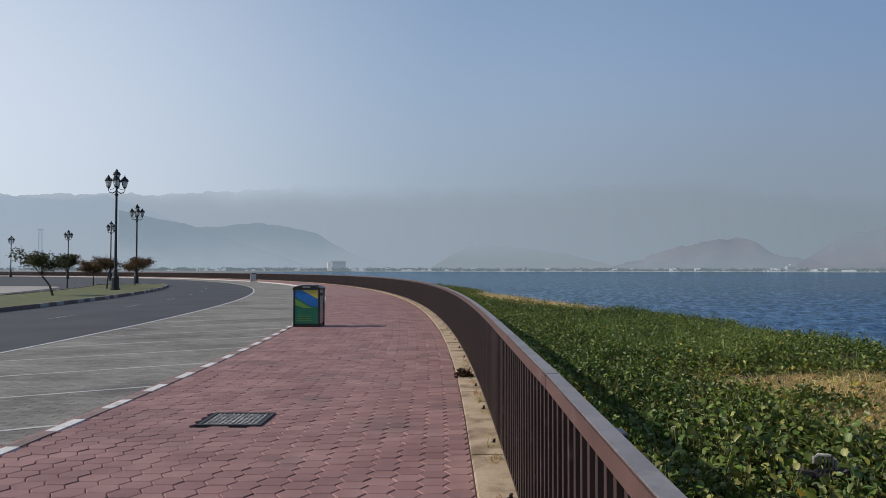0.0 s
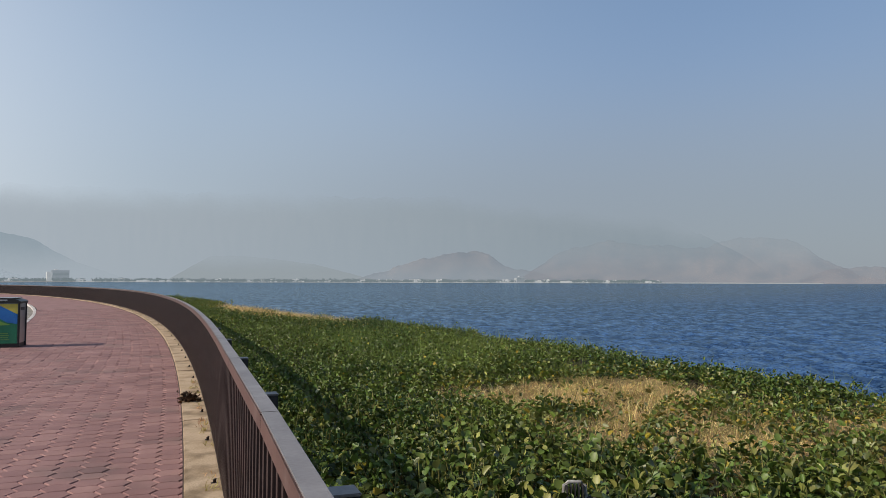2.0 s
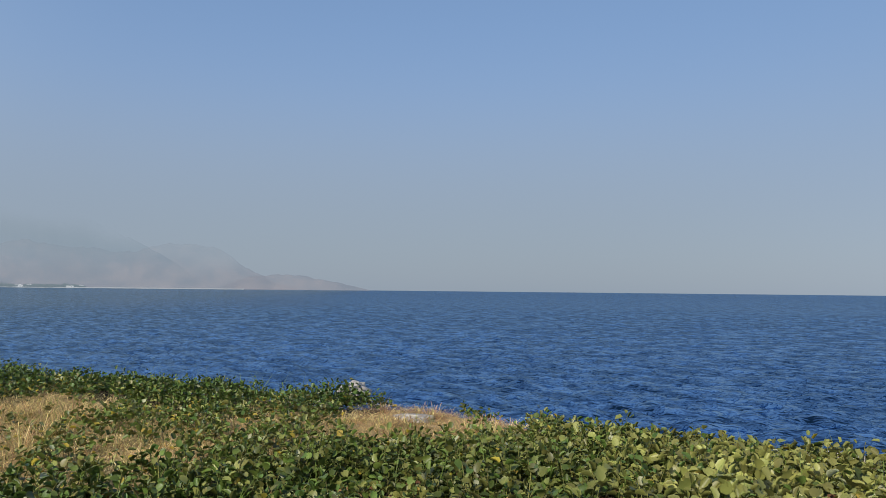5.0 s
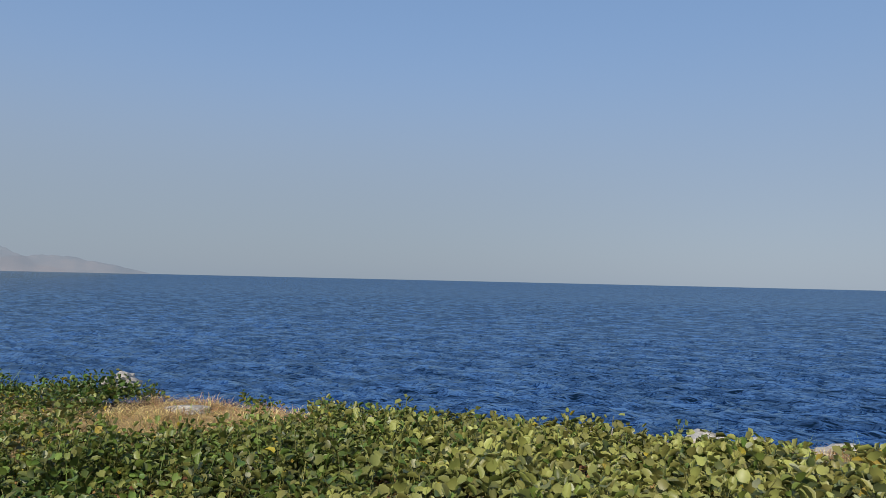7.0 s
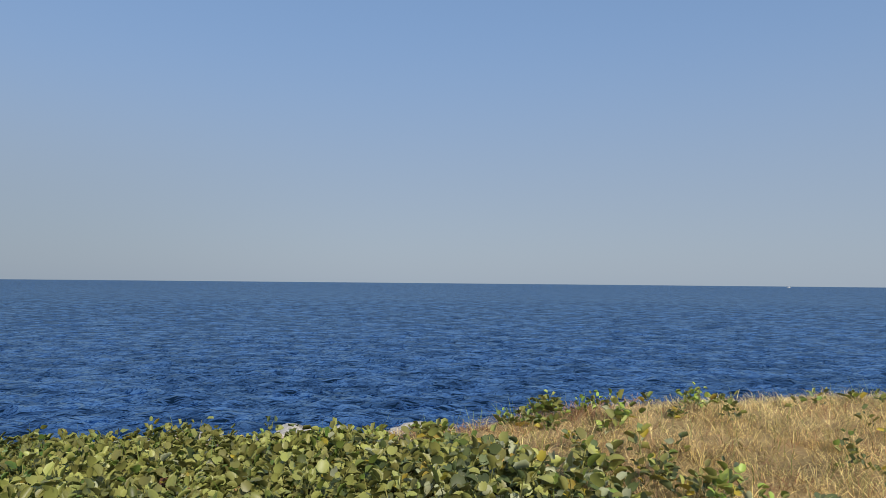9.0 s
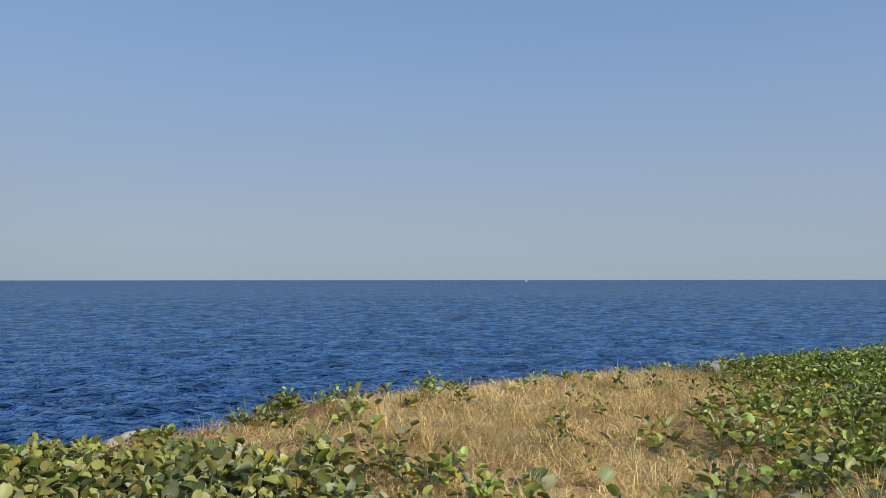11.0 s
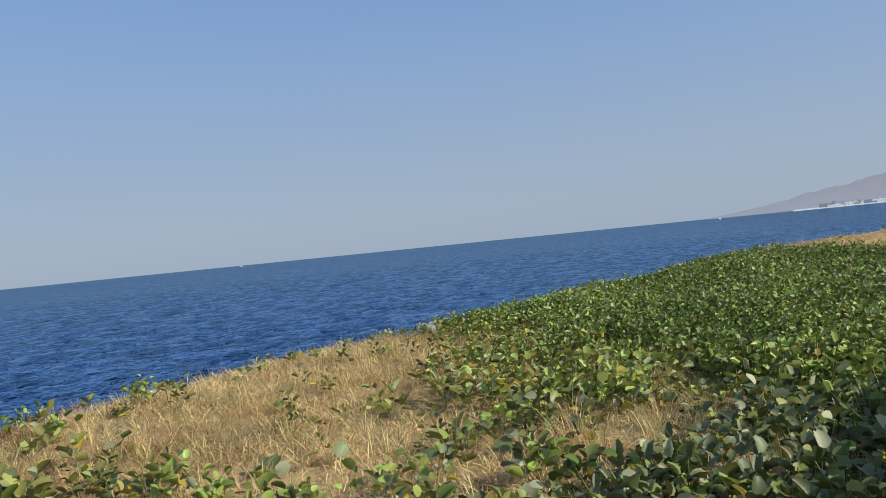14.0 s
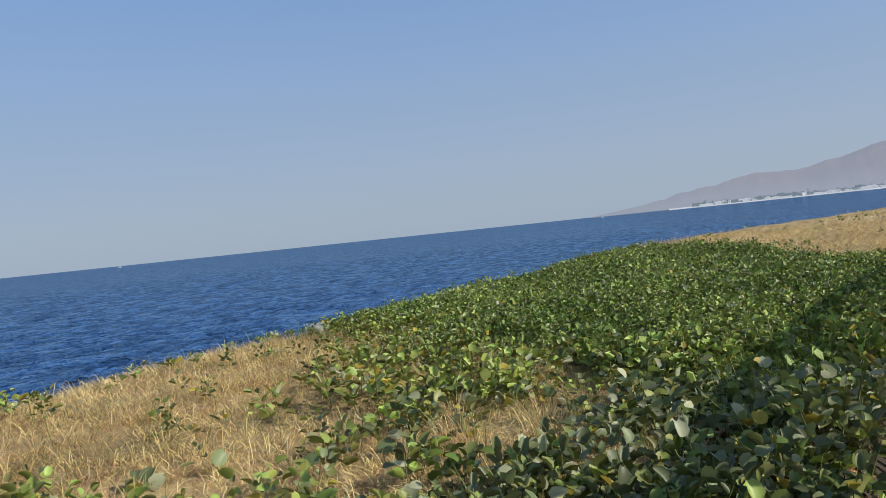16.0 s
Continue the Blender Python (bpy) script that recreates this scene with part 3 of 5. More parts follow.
# dry patches: centre, half-widths, strength
PATCHES = ((4.4, 7.8, 1.5, 1.05, 1.08), (4.95, 6.75, 1.25, 0.7, 0.72), (4.0, 5.75, 1.15, 0.8, 0.84), (5.75, 5.8, 0.95, 0.7, 0.72), (6.65, 4.2, 1.3, 1.0, 1.0), (5.6, -4.3, 1.7, 2.9, 1.0), (4.0, -3.0, 1.5, 1.3, 0.95), (6.2, -1.6, 0.8, 1.0, 0.7), (6.85, 0.3, 0.5, 1.5, 0.75), (6.9, 2.6, 0.4, 0.9, 0.5),
           (2.5, -3.6, 1.1, 1.1, 0.78), (1.75, -3.5, 0.8, 1.0, 0.5), (6.2, -6.3, 1.0, 1.6, 1.0), (3.6, 36, 1.9, 10, 1.1), (4.7, 28, 1.5, 6, 1.0), (5.2, 9.2, 1.4, 0.8, 0.35), (5.3, 4.7, 1.3, 0.8, 0.55), (3.6, -5.2, 1.5, 1.3, 0.6), (2.2, -4.8, 1.0, 0.7, 0.5), (5.1, -7.2, 1.2, 1.0, 0.6), (1.4, -4.0, 0.5, 0.5, 0.42))


# inland edge of the dry meadow down the bank
MEADOW_X, MEADOW_Y = (-8.0, -1.0, 0.0, 1.0, 2.0, 3.4, 5.0), (-14.0, -14.0, -17.0, -19.0, -20.2, -20.9, -21.3)


def dry_at(x, y):
    v = 0.0
    for cx, cy, rx, ry, k in PATCHES:
        q = ((x - cx) / rx) ** 2 + ((y - cy) / ry) ** 2
        v = max(v, k * min(1.0, max(0.0, 1.8 - q) / 1.25))
    edge = float(np.interp(x, MEADOW_X, MEADOW_Y)) - 0.4
    v = max(v, 0.97 * min(1.0, max(0.0, (edge + 1.0 - y) / 2.5)))
    v += (0.4 * noise.noise((x * 0.9, y * 0.9, 21)) + 0.35 * noise.noise((x * 2.7, y * 2.7, 4))) * (v > 0.05)
    return min(1.0, max(0.0, v))


# ---------------------------------------------------------------- setting
def build_setting():
    # open sea, one sheet to the horizon, finest off the bank
    az = np.concatenate([np.linspace(-168, 2, 25)[:-1], np.linspace(2, 192, 620)[:-1]])
    rad = np.concatenate([[6.5], np.geomspace(10, 200, 400), np.geomspace(215, 4960, 30)])
    A, Rr = np.meshgrid(np.radians(az), rad, indexing="ij")
    X, Y = Rr * np.sin(A), Rr * np.cos(A)
    wr = np.random.default_rng(3)
    H = np.zeros_like(X)
    waves = 72
    for q in range(waves):
        lam = float(np.exp(wr.uniform(np.log(0.6), np.log(1.4)))) if q < 60 else float(np.exp(wr.uniform(np.log(1.7), np.log(5.0))))
        th = math.radians(108) + wr.normal(0, 0.7)
        k = 2 * math.pi / lam
        steep = 0.046 if q < 60 else 0.03
        fade = np.clip(2.0 - Rr / (lam * 60), 0, 1) * np.clip((210 - Rr) / 60, 0, 1)
        ph = k * (X * math.sin(th) + Y * math.cos(th)) + wr.uniform(0, 6.28)
        H += steep / k * fade * (np.sin(ph) - 0.25 * np.cos(2 * ph))
    patchy = 0.9 + 0.25 * np.sin(X * 0.05 + 1.0 + np.sin(Y * 0.031)) * np.sin(Y * 0.043 + 2.0)
    V = np.stack([X, Y, -3.0 + H * patchy], 2).reshape(-1, 3)
    na, nr = len(az), len(rad)
    idx = np.arange(na * nr).reshape(na, nr)
    nxt = np.roll(idx, -1, axis=0)
    F = np.stack([idx[:, :-1], idx[:, 1:], nxt[:, 1:], nxt[:, :-1]], 2).reshape(-1, 4)
    me = bpy.data.meshes.new("water")
    me.vertices.add(len(V))
    me.vertices.foreach_set("co", V.reshape(-1).astype(np.float32))
    me.loops.add(F.size)
    me.loops.foreach_set("vertex_index", F.reshape(-1).astype(np.int32))
    me.polygons.add(len(F))
    me.polygons.foreach_set("loop_start", (np.arange(len(F)) * 4).astype(np.int32))
    me.update(calc_edges=True)
    me.materials.append(M["sea"])
    me.shade_smooth()
    tagged(new("water", me), "deep blue wind-rippled open sea water", "sea", kind="structure")
    # planted bank between fence and sea
    vs, fs = [], []
    ys = [-75 + 0.5 * i for i in range(250)] + [50 + 4 * i for i in range(44)]
    cols = 29
    for y in ys:
        f, s = fence_x(y) + 0.09, shore(y)
        for j in range(cols):
            x = f + (s - f) * j / (cols - 3)
            if j < cols - 2:
                z = ground_z(x, y) if j else 0.1
            elif j == cols - 2:
                x, z = s + 0.3, -0.7
            else:
                x, z = s + 1.6, -3.6
            vs.append((x, y, z))
    for i in range(len(ys) - 1):
        for j in range(cols - 1):
            a = i * cols + j
            fs.append((a, a + 1, a + cols + 1, a + cols))
    low_f = [f for f in fs if vs[f[0]][1] < -26 or dry_at(*vs[f[2]][:2]) > 0.4]
    fs = [f for f in fs if not (vs[f[0]][1] < -26 or dry_at(*vs[f[2]][:2]) > 0.4)]
    tagged(obj("ground_dry", vs, low_f, "dry_turf", smooth=True), "dry straw-covered turf on the shore bank", "ground", kind="structure")
    tagged(obj("ground", vs, fs, "soil", smooth=True), "sandy soil darkened for the shade under the creeping shore plants", "ground", kind="structure")
    # road level inland, one disc under the lane and the paving
    vs, fs = [(FX - R1, YA, -0.13)], []
    for i in range(180):
        x, y = ring_pt(R1 - 9.0, 2 * i)
        vs.append((x, y, -0.13))
    fs = [(0, 1 + i, 1 + (i + 1) % 180) for i in range(180)]
    tagged(obj("road", vs, fs, "asphalt"), "dark grey asphalt road round the bend", "road", kind="structure")
    lane = tagged(ribbon("parking_lane", -9.45, -4.4, -0.1, -0.1, -25, 330, "lane", 0.1), "grey concrete block parking lane", "parking lane", kind="structure")
    walk_ = tagged(ribbon("pavement", -4.4, -0.29, -0.022, -0.022, -40, 44, "joint", 0.15), "red interlocking block promenade paving", "pavement", kind="structure")
    ribbon("paved_course", -4.4, -0.29, 0.0, 0.0, 44, 330, "paver_far", 0.15, parent=walk_)
    return walk_, lane


walk_way, parking_lane = build_setting()


# ---------------------------------------------------------------- promenade edge
def build_fence():
    fence = empty("fence", Matrix(), "brown painted steel railing with close upright bars", "fence")
    # one bar, deep across the line so that it closes the view along the fence
    bm = bmesh.new()
    box(bm, 0, 0, 0.555, 0.055, 0.042, 0.95)
    first = part("bar", bm, "fence", fence)
    pitch, s = 0.14, -16.0
    rest_v, rest_f = [], []
    count = 0
    corners = [(sx * 0.0275, sy * 0.021, z) for z in (0.08, 1.03) for sy in (-1, 1) for sx in (-1, 1)]
    quads = [(0, 1, 5, 4), (2, 6, 7, 3), (0, 4, 6, 2), (1, 3, 7, 5)]
    while s < 300:
        x, y, h = line(s)
        m = pose(x, y, 0, 0, 0, math.degrees(h))
        if -4 < s < 37 and count < 298:
            if count == 0:
                first.matrix_basis = m
            else:
                same(first, m, fence)
            count += 1
        else:
            b = len(rest_v)
            rest_v += [m @ Vector(c) for c in corners]
            rest_f += [tuple(b + k for k in q) for q in quads]
        s += pitch if s < 80 else pitch * 1.0
    tagged(obj("bars_along_bend", rest_v, rest_f, "fence", fence), kind="stuff")
    # handrail and foot rail in lengths, with fine gaps at the joints
    L = 2.05
    top = foot = post = None
    n = 0
    s = -15.84
    far_v = [[], []]
    while s < 300:
        xa, ya, _ = line(s + 0.003)
        xb, yb, _ = line(s + L - 0.003)
        ang = math.degrees(math.atan2(-(xb - xa), yb - ya))
        m = pose((xa + xb) / 2, (ya + yb) / 2, 0, 0, 0, ang)
        if top is None:
            bm = bmesh.new()
            box(bm, 0, 0, 1.062, 0.072, L - 0.004, 0.075, 0.006)
            top = part("handrail", bm, "fence_top", fence, "worn brown handrail, grey and shiny on top")
            # besides wear, the cap's paler grey holds the sky's sheen on the rail top
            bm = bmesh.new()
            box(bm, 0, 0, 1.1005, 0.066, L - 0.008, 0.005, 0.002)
            cap = part("rail_cap", bm, "rail_cap", fence, "dusty grey worn top of the handrail, sky sheen in its grey")
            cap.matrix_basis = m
            bm = bmesh.new()
            box(bm, 0, 0, 0.085, 0.05, L - 0.004, 0.03, 0.003)
            foot = part("foot_rail", bm, "fence", fence)
            bm = bmesh.new()
            box(bm, 0.15, 0, 0.475, 0.095, 0.095, 0.95, 0.005)
            box(bm, 0.07, 0, 0.7, 0.1, 0.05, 0.06, 0.004)
            post = part("post", bm, "post", fence, "black square post behind the railing")
            top.matrix_basis = foot.matrix_basis = m
            post.matrix_basis = pose(*line(-0.05)[:2], 0)
            bm = bmesh.new()
            box(bm, 0.15, 0, 0.954, 0.102, 0.102, 0.01, 0.003)
            post_cap = part("post_cap", bm, "rail_cap", fence, "dusty grey cap of the post")
            post_cap.matrix_basis = post.matrix_basis.copy()
        else:
            same(top, m, fence)
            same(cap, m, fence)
            same(foot, m, fence)
        s += L
    s = 2.0
    while s < 75:
        px, py, ph = line(s)
        same(post, pose(px, py, 0, 0, 0, math.degrees(ph)), fence)
        same(post_cap, pose(px, py, 0, 0, 0, math.degrees(ph)), fence)
        s += 2.05
    return fence


build_fence()


def build_kerb():
    """Cream concrete edging under the railing, in lengths, and the small steel studs on it."""
    kerb = tagged(ribbon("kerb", -0.30, 0.09, 0.02, 0.02, -40, 330, "joint", 0.2), "weathered cream concrete edging under the railing", "kerb", kind="structure")
    bm = bmesh.new()
    box(bm, -0.105, 0, 0.0, 0.37, 1.585, 0.1, 0.008)
    first = part("edging_stone", bm, "concrete", kerb)
    s, n = -8.0, 0
    while s < 90:
        x, y, h = line(s + 0.8)
        m = pose(x, y, 0.0 + 0.004 * math.sin(n * 2.1), 0, 0, math.degrees(h))
        if n == 0:
            first.matrix_basis = m
        else:
            same(first, m, kerb)
        s, n = s + 1.6, n + 1
    ribbon("edging_far", -0.29, 0.08, 0.05, 0.05, 90, 330, "concrete", 0.05, parent=kerb)
    bm = bmesh.new()
    box(bm, 0, 0, 0.005, 0.075, 0.06, 0.01, 0.003)
    box(bm, 0.0, 0, 0.03, 0.018, 0.05, 0.045, 0.004)
    lathe(bm, [(0.012, 0.01), (0.012, 0.05), (0.019, 0.051), (0.019, 0.062), (0.006, 0.066)], 8, 0.022, 0)
    stud = part("anchor_stud", bm, "stud", kerb, "rusty black anchor stud")
    s, n = 0.4, 0
    while s < 46:
        x, y, h = line(s, -0.075)
        m = pose(x, y, 0.05, 0, 0, math.degrees(h) + 8 * math.sin(n * 3.7)) @ Matrix.Scale(0.55, 4)
        if n == 0:
            stud.matrix_basis = m
        else:
            same(stud, m, kerb)
        s, n = s + 1.62, n + 1
    # road kerb: white and dark stones in turn
    rk = tagged(ribbon("kerb_road", -4.47, -4.36, -0.02, -0.02, -40, 330, "joint", 0.15), "road kerb painted in white and dark stretches", "kerb", kind="structure")
    for key, off, long_, s0, s1 in (("kerb_white", 0.0, 0.592, 3.35 - 14.688, 23.0), ("kerb_bare", 0.6, 0.62, 3.35 - 14.688, 23.0), ("kerb_white", 0.0, 0.86, 23.1, 60), ("kerb_bare", 0.605, 0.33, 23.1, 60)):
        bm = bmesh.new()
        box(bm, 0, 0, -0.055, 0.15, long_, 0.13, 0.012)
        st = part("kerb_stone", bm, key, rk, "white painted kerb stone" if off == 0 else "bare dark kerb stone")
        s, n = s0 + off, 0
        while s < s1:
            x, y, h = line(s, -4.41 - 0.13 * min(1.0, max(0.0, (s - 15.0) / 9.0)))
            m = pose(x, y, 0, 0, 0, math.degrees(h))
            if n == 0:
                st.matrix_basis = m
            else:
                same(st, m, rk)
            s, n = s + 1.2 * 225 / 220.6, n + 1
    # far painted kerb, too far to count: mostly white, with short dark stretches
    for key, a0, a1 in (("kerb_white", 0.0, 0.9), ("kerb_bare", 0.9, 1.2)):
        vs, fs = [], []
        s = 60.6
        while s < 330:
            q = len(vs)
            for ss in (s + a0, s + a1):
                for d, z in ((-4.48, -0.12), (-4.48, 0.015), (-4.33, 0.015)):
                    x, y, _ = line(ss, d)
                    vs.append((x, y, z))
            fs += [(q, q + 1, q + 4, q + 3), (q + 1, q + 2, q + 5, q + 4)]
            s += 1.2
        tagged(obj("kerb_stones_far", vs, fs, key, rk), kind="stuff")


build_kerb()


def build_markings():
    edge = tagged(ribbon("edge_line", -9.48, -9.38, -0.092, -0.092, -25, 330, "line", 0.0), "thin white line along the edge of the road", "road marking", kind="structure")
    # bay lines across the parking lane
    for i in range(16):
        s = 2.2 + 2.75 * i
        vs = []
        for d in (-9.35, -4.55):
            for o in (-0.05, 0.05):
                x, y, _ = line(s + o + (d + 9.35) * 0.62, d)
                vs.append((x, y, -0.094))
        tagged(obj("bay_line", vs, [(0, 2, 3, 1)], "line_faded"), "faded white parking bay line", "road marking", "parking bay lines", "structure")
    # dashes between the two lanes of the road
    for i in range(14):
        s = 6 + 9.0 * i
        vs = []
        for d in (-13.66, -13.54):
            for o in (0, 2.6):
                x, y, _ = line(s + o, d)
                vs.append((x, y, -0.124))
        tagged(obj("lane_dash", vs, [(0, 2, 3, 1)], "line_worn"), "worn white dash between the road lanes", "road marking", "lane dashes", "structure")


build_markings()


def island(name, r0, r1, a0, a1, top, label, category, kerb=True):
    """A raised traffic island: a stretch of ring with a rounded nose, kerb stones round it."""
    out = []
    n = 46
    mid, half = (r0 + r1) / 2, (r1 - r0) / 2
    nose = math.degrees(half / mid)
    for i in range(n + 1):
        out.append(ring_pt(r1, a0 + (a1 - nose - a0) * i / n))
    for i in range(1, 12):
        t = math.pi / 2 - math.pi * i / 12
        out.append(ring_pt(mid + half * math.sin(t), a1 - nose + nose * math.cos(t)))
    for i in range(n + 1):
        out.append(ring_pt(r0, a1 - nose - (a1 - nose - a0) * i / n))
    k = len(out)
    thing = tagged(obj(name, [(x, y, 0.0 if kerb else -0.12) for x, y in out], [tuple(range(k))], top), label, category, kind="structure")
    if kerb:
        cx, cy = sum(p[0] for p in out) / k, sum(p[1] for p in out) / k
        mats = {"kerb_dull": ([], []), "kerb_black": ([], [])}
        run = 0.0
        for i in range(k - 1):
            (xa, ya), (xb, yb) = out[i], out[i + 1]
            d = math.hypot(xb - xa, yb - ya)
            nx, ny = (yb - ya) / max(d, 1e-6), -(xb - xa) / max(d, 1e-6)
            steps = max(1, round(d / 0.8))
            for j in range(steps):
                key = "kerb_dull" if int(run / 0.8) % 3 == 0 else "kerb_black"
                vs, fs = mats[key]
                q = len(vs)
                for f in (j / steps, (j + 1) / steps):
                    x, y = xa + (xb - xa) * f, ya + (yb - ya) * f
                    vs += [(x + nx * 0.02, y + ny * 0.02, -0.14), (x, y, 0.05), (x - nx * 0.16, y - ny * 0.16, 0.05), (x - nx * 0.16, y - ny * 0.16, -0.02)]
                for c in range(3):
                    fs.append((q + c, q + c + 1, q + c + 5, q + c + 4))
                run += d / steps
        for key, (vs, fs) in mats.items():
            tagged(obj("kerb_stones", vs, fs, key, thing), kind="stuff")
    return thing


island("median", 200.3, 207.6, -4, 22.0, "lawn", "grass median with painted kerb stones", "median")
island("paved_island", 184, 197.6, -2, 21.5, "pale_paving", "pale paved traffic island", "traffic island", False)


# ---------------------------------------------------------------- things on the promenade
def build_manhole():
    m = pose(-2.2, 7.87, 0.009, 0, 0, 0) @ Matrix.Diagonal((1.08, 1.08, 1, 1))
    ob = empty("manhole_cover", m, "square cast iron manhole cover with raised pattern", "manhole cover")
    bm = bmesh.new()
    for x, y, sx, sy in ((0, 0.29, 0.62, 0.04), (0, -0.29, 0.62, 0.04), (0.29, 0, 0.04, 0.54), (-0.29, 0, 0.04, 0.54)):
        box(bm, x, y, -0.012, sx, sy, 0.036)
    part("frame", bm, "iron", ob)
    bm = bmesh.new()
    box(bm, 0, 0, -0.016, 0.536, 0.536, 0.024, 0.003)
    part("cover", bm, "iron", ob)
    bm = bmesh.new()
    r = random.Random(4)
    for i in range(11):
        for j in range(11):
            box(bm, -0.235 + 0.047 * i, -0.235 + 0.047 * j, -0.001, 0.04, r.uniform(0.012, 0.026), 0.01, 0, r.choice((0.7, -0.8, 0.1, 1.4)))
    part("raised_pattern", bm, "iron_worn", ob, "worn raised cast pattern")
    return ob


build_manhole()


def build_bin(x, y, turn, detailed=True):
    ob = empty("litter_bin", pose(x, y, 0, 0, 0, turn), "black-framed steel litter bin with a blue and green panel", "litter bin", "litter bins")
    w, d, h = 0.76, 0.62, 1.1
    bm = bmesh.new()
    box(bm, 0, 0, 0.05, w - 0.06, d - 0.06, 0.1, 0.01)
    part("plinth", bm, "bin_black", ob)
    bm = bmesh.new()
    box(bm, 0, 0.005, 0.1 + (h - 0.1) / 2, w - 0.05, d - 0.07, h - 0.1, 0.012)
    part("body", bm, "bin_steel", ob, "brushed steel sides")
    for sx in (-1, 1):
        for sy in (-1, 1):
            bm = bmesh.new()
            box(bm, sx * (w / 2 - 0.02), sy * (d / 2 - 0.02), h / 2, 0.04, 0.04, h, 0.01)
            part("corner_post", bm, "bin_black", ob)
    # arched lid
    bm = bmesh.new()
    n = 12
    prof = [(-w / 2 - 0.015 + (w + 0.03) * i / n, h + 0.085 * math.sin(math.pi * i / n) ** 0.6) for i in range(n + 1)]
    fr = [bm.verts.new((px, -d / 2 - 0.012, pz)) for px, pz in prof]
    bk = [bm.verts.new((px, d / 2 + 0.012, pz)) for px, pz in prof]
    for i in range(n):
        bm.faces.new((fr[i], fr[i + 1], bk[i + 1], bk[i]))
    lo = [bm.verts.new((sx * (w / 2 + 0.015), sy * (d / 2 + 0.012), h - 0.05)) for sx, sy in ((-1, -1), (1, -1), (1, 1), (-1, 1))]
    bm.faces.new([lo[0], lo[1]] + fr[::-1])
    bm.faces.new([lo[2], lo[3]] + bk)
    bm.faces.new((lo[0], fr[0], bk[0], lo[3]))
    bm.faces.new((lo[1], lo[2], bk[-1], fr[-1]))
    bm.faces.new(lo[::-1])
    bmesh.ops.recalc_face_normals(bm, faces=bm.faces)
    part("lid", bm, "bin_black", ob)
    bm = bmesh.new()
    box(bm, 0, 0, h + 0.082, w - 0.2, d - 0.1, 0.012, 0.004)
    part("top_plate", bm, "bin_steel", ob, "pale steel top plate")
    if not detailed:
        return ob
    # poster in the front, laid in bands
    y0 = -d / 2 + 0.01
    W, B, T = 0.33, 0.1, 1.04
    panel = obj("front_panel", [(-W, y0, B), (W, y0, B), (W, y0, T), (-W, y0, T)], [(0, 1, 2, 3)], "poster_green", ob, "blue and green printed panel")
    bands = (("yellow_band", "poster_yellow", [(-0.12, T), (W, T), (W, 0.8), (0.12, 0.86)]),
             ("blue_band", "poster_blue", [(-W, 0.97), (-0.2, T), (-0.02, 0.985), (W, 0.79), (W, 0.56), (0.1, 0.6), (-W, 0.86)]),
             ("lime_band", "poster_lime", [(-W, 0.8), (0.02, 0.6), (0.2, 0.54), (-0.05, 0.53), (-W, 0.62)]))
    for i, (nm, key, pts) in enumerate(bands):
        obj(nm, [(px, y0 - 0.002 - 0.001 * i, pz) for px, pz in pts], [tuple(range(len(pts)))[::-1]], key, panel)
    for i in range(4):
        bm = bmesh.new()
        box(bm, -0.06, y0 - 0.004, 0.19 + 0.05 * i, 0.44 - 0.05 * (i % 2), 0.003, 0.012)
        part("text_bar", bm, "poster_lime", panel)
    bm = bmesh.new()
    box(bm, 0.0, -d / 2 - 0.014, h + 0.03, 0.22, 0.006, 0.03, 0.002)
    part("badge", bm, "bin_steel", ob, "small pale badge")
    for sx in (-1, 1):
        bm = bmesh.new()
        box(bm, sx * (w / 2 - 0.022), 0, 0.92, 0.014, 0.3, 0.08, 0.006)
        part("slot", bm, "bin_black", ob, "black opening for litter")
    return ob


build_bin(-3.83, 20.95, -4)
build_bin(-27.0, 104.0, 28, False)


def build_debris():
    ob = tagged(new("leaf_clump", bpy.data.meshes.new("leaf_clump")), "dry brown clump of dead leaves on the edging", "dead leaves")
    bm = bmesh.new()
    r = random.Random(11)
    for i in range(150):
        c = Vector((r.gauss(0, 0.055), r.gauss(0, 0.05), abs(r.gauss(0.035, 0.03))))
        q = Euler((r.uniform(-1, 1), r.uniform(-1, 1), r.uniform(0, 6.3))).to_matrix()
        s = r.uniform(0.02, 0.045)
        vs = [bm.verts.new(c + q @ Vector(p) * s) for p in ((-1, -0.5, 0.2), (1, -0.4, 0), (1, 0.4, 0.25), (-0.9, 0.6, -0.1))]
        bm.faces.new(vs)
    for i in range(5):
        a = r.uniform(0, 6.3)
        tube(bm, [(0, 0, 0.02), (0.07 * math.cos(a), 0.07 * math.sin(a), 0.08), (0.11 * math.cos(a), 0.1 * math.sin(a), 0.05 + 0.06 * r.random())], [0.006, 0.005, 0.003], 4)
    bm.to_mesh(ob.data)
    bm.free()
    ob.data.materials.append(M["debris"])
    ob.matrix_basis = pose(0.3, 10.75, 0.045)


build_debris()


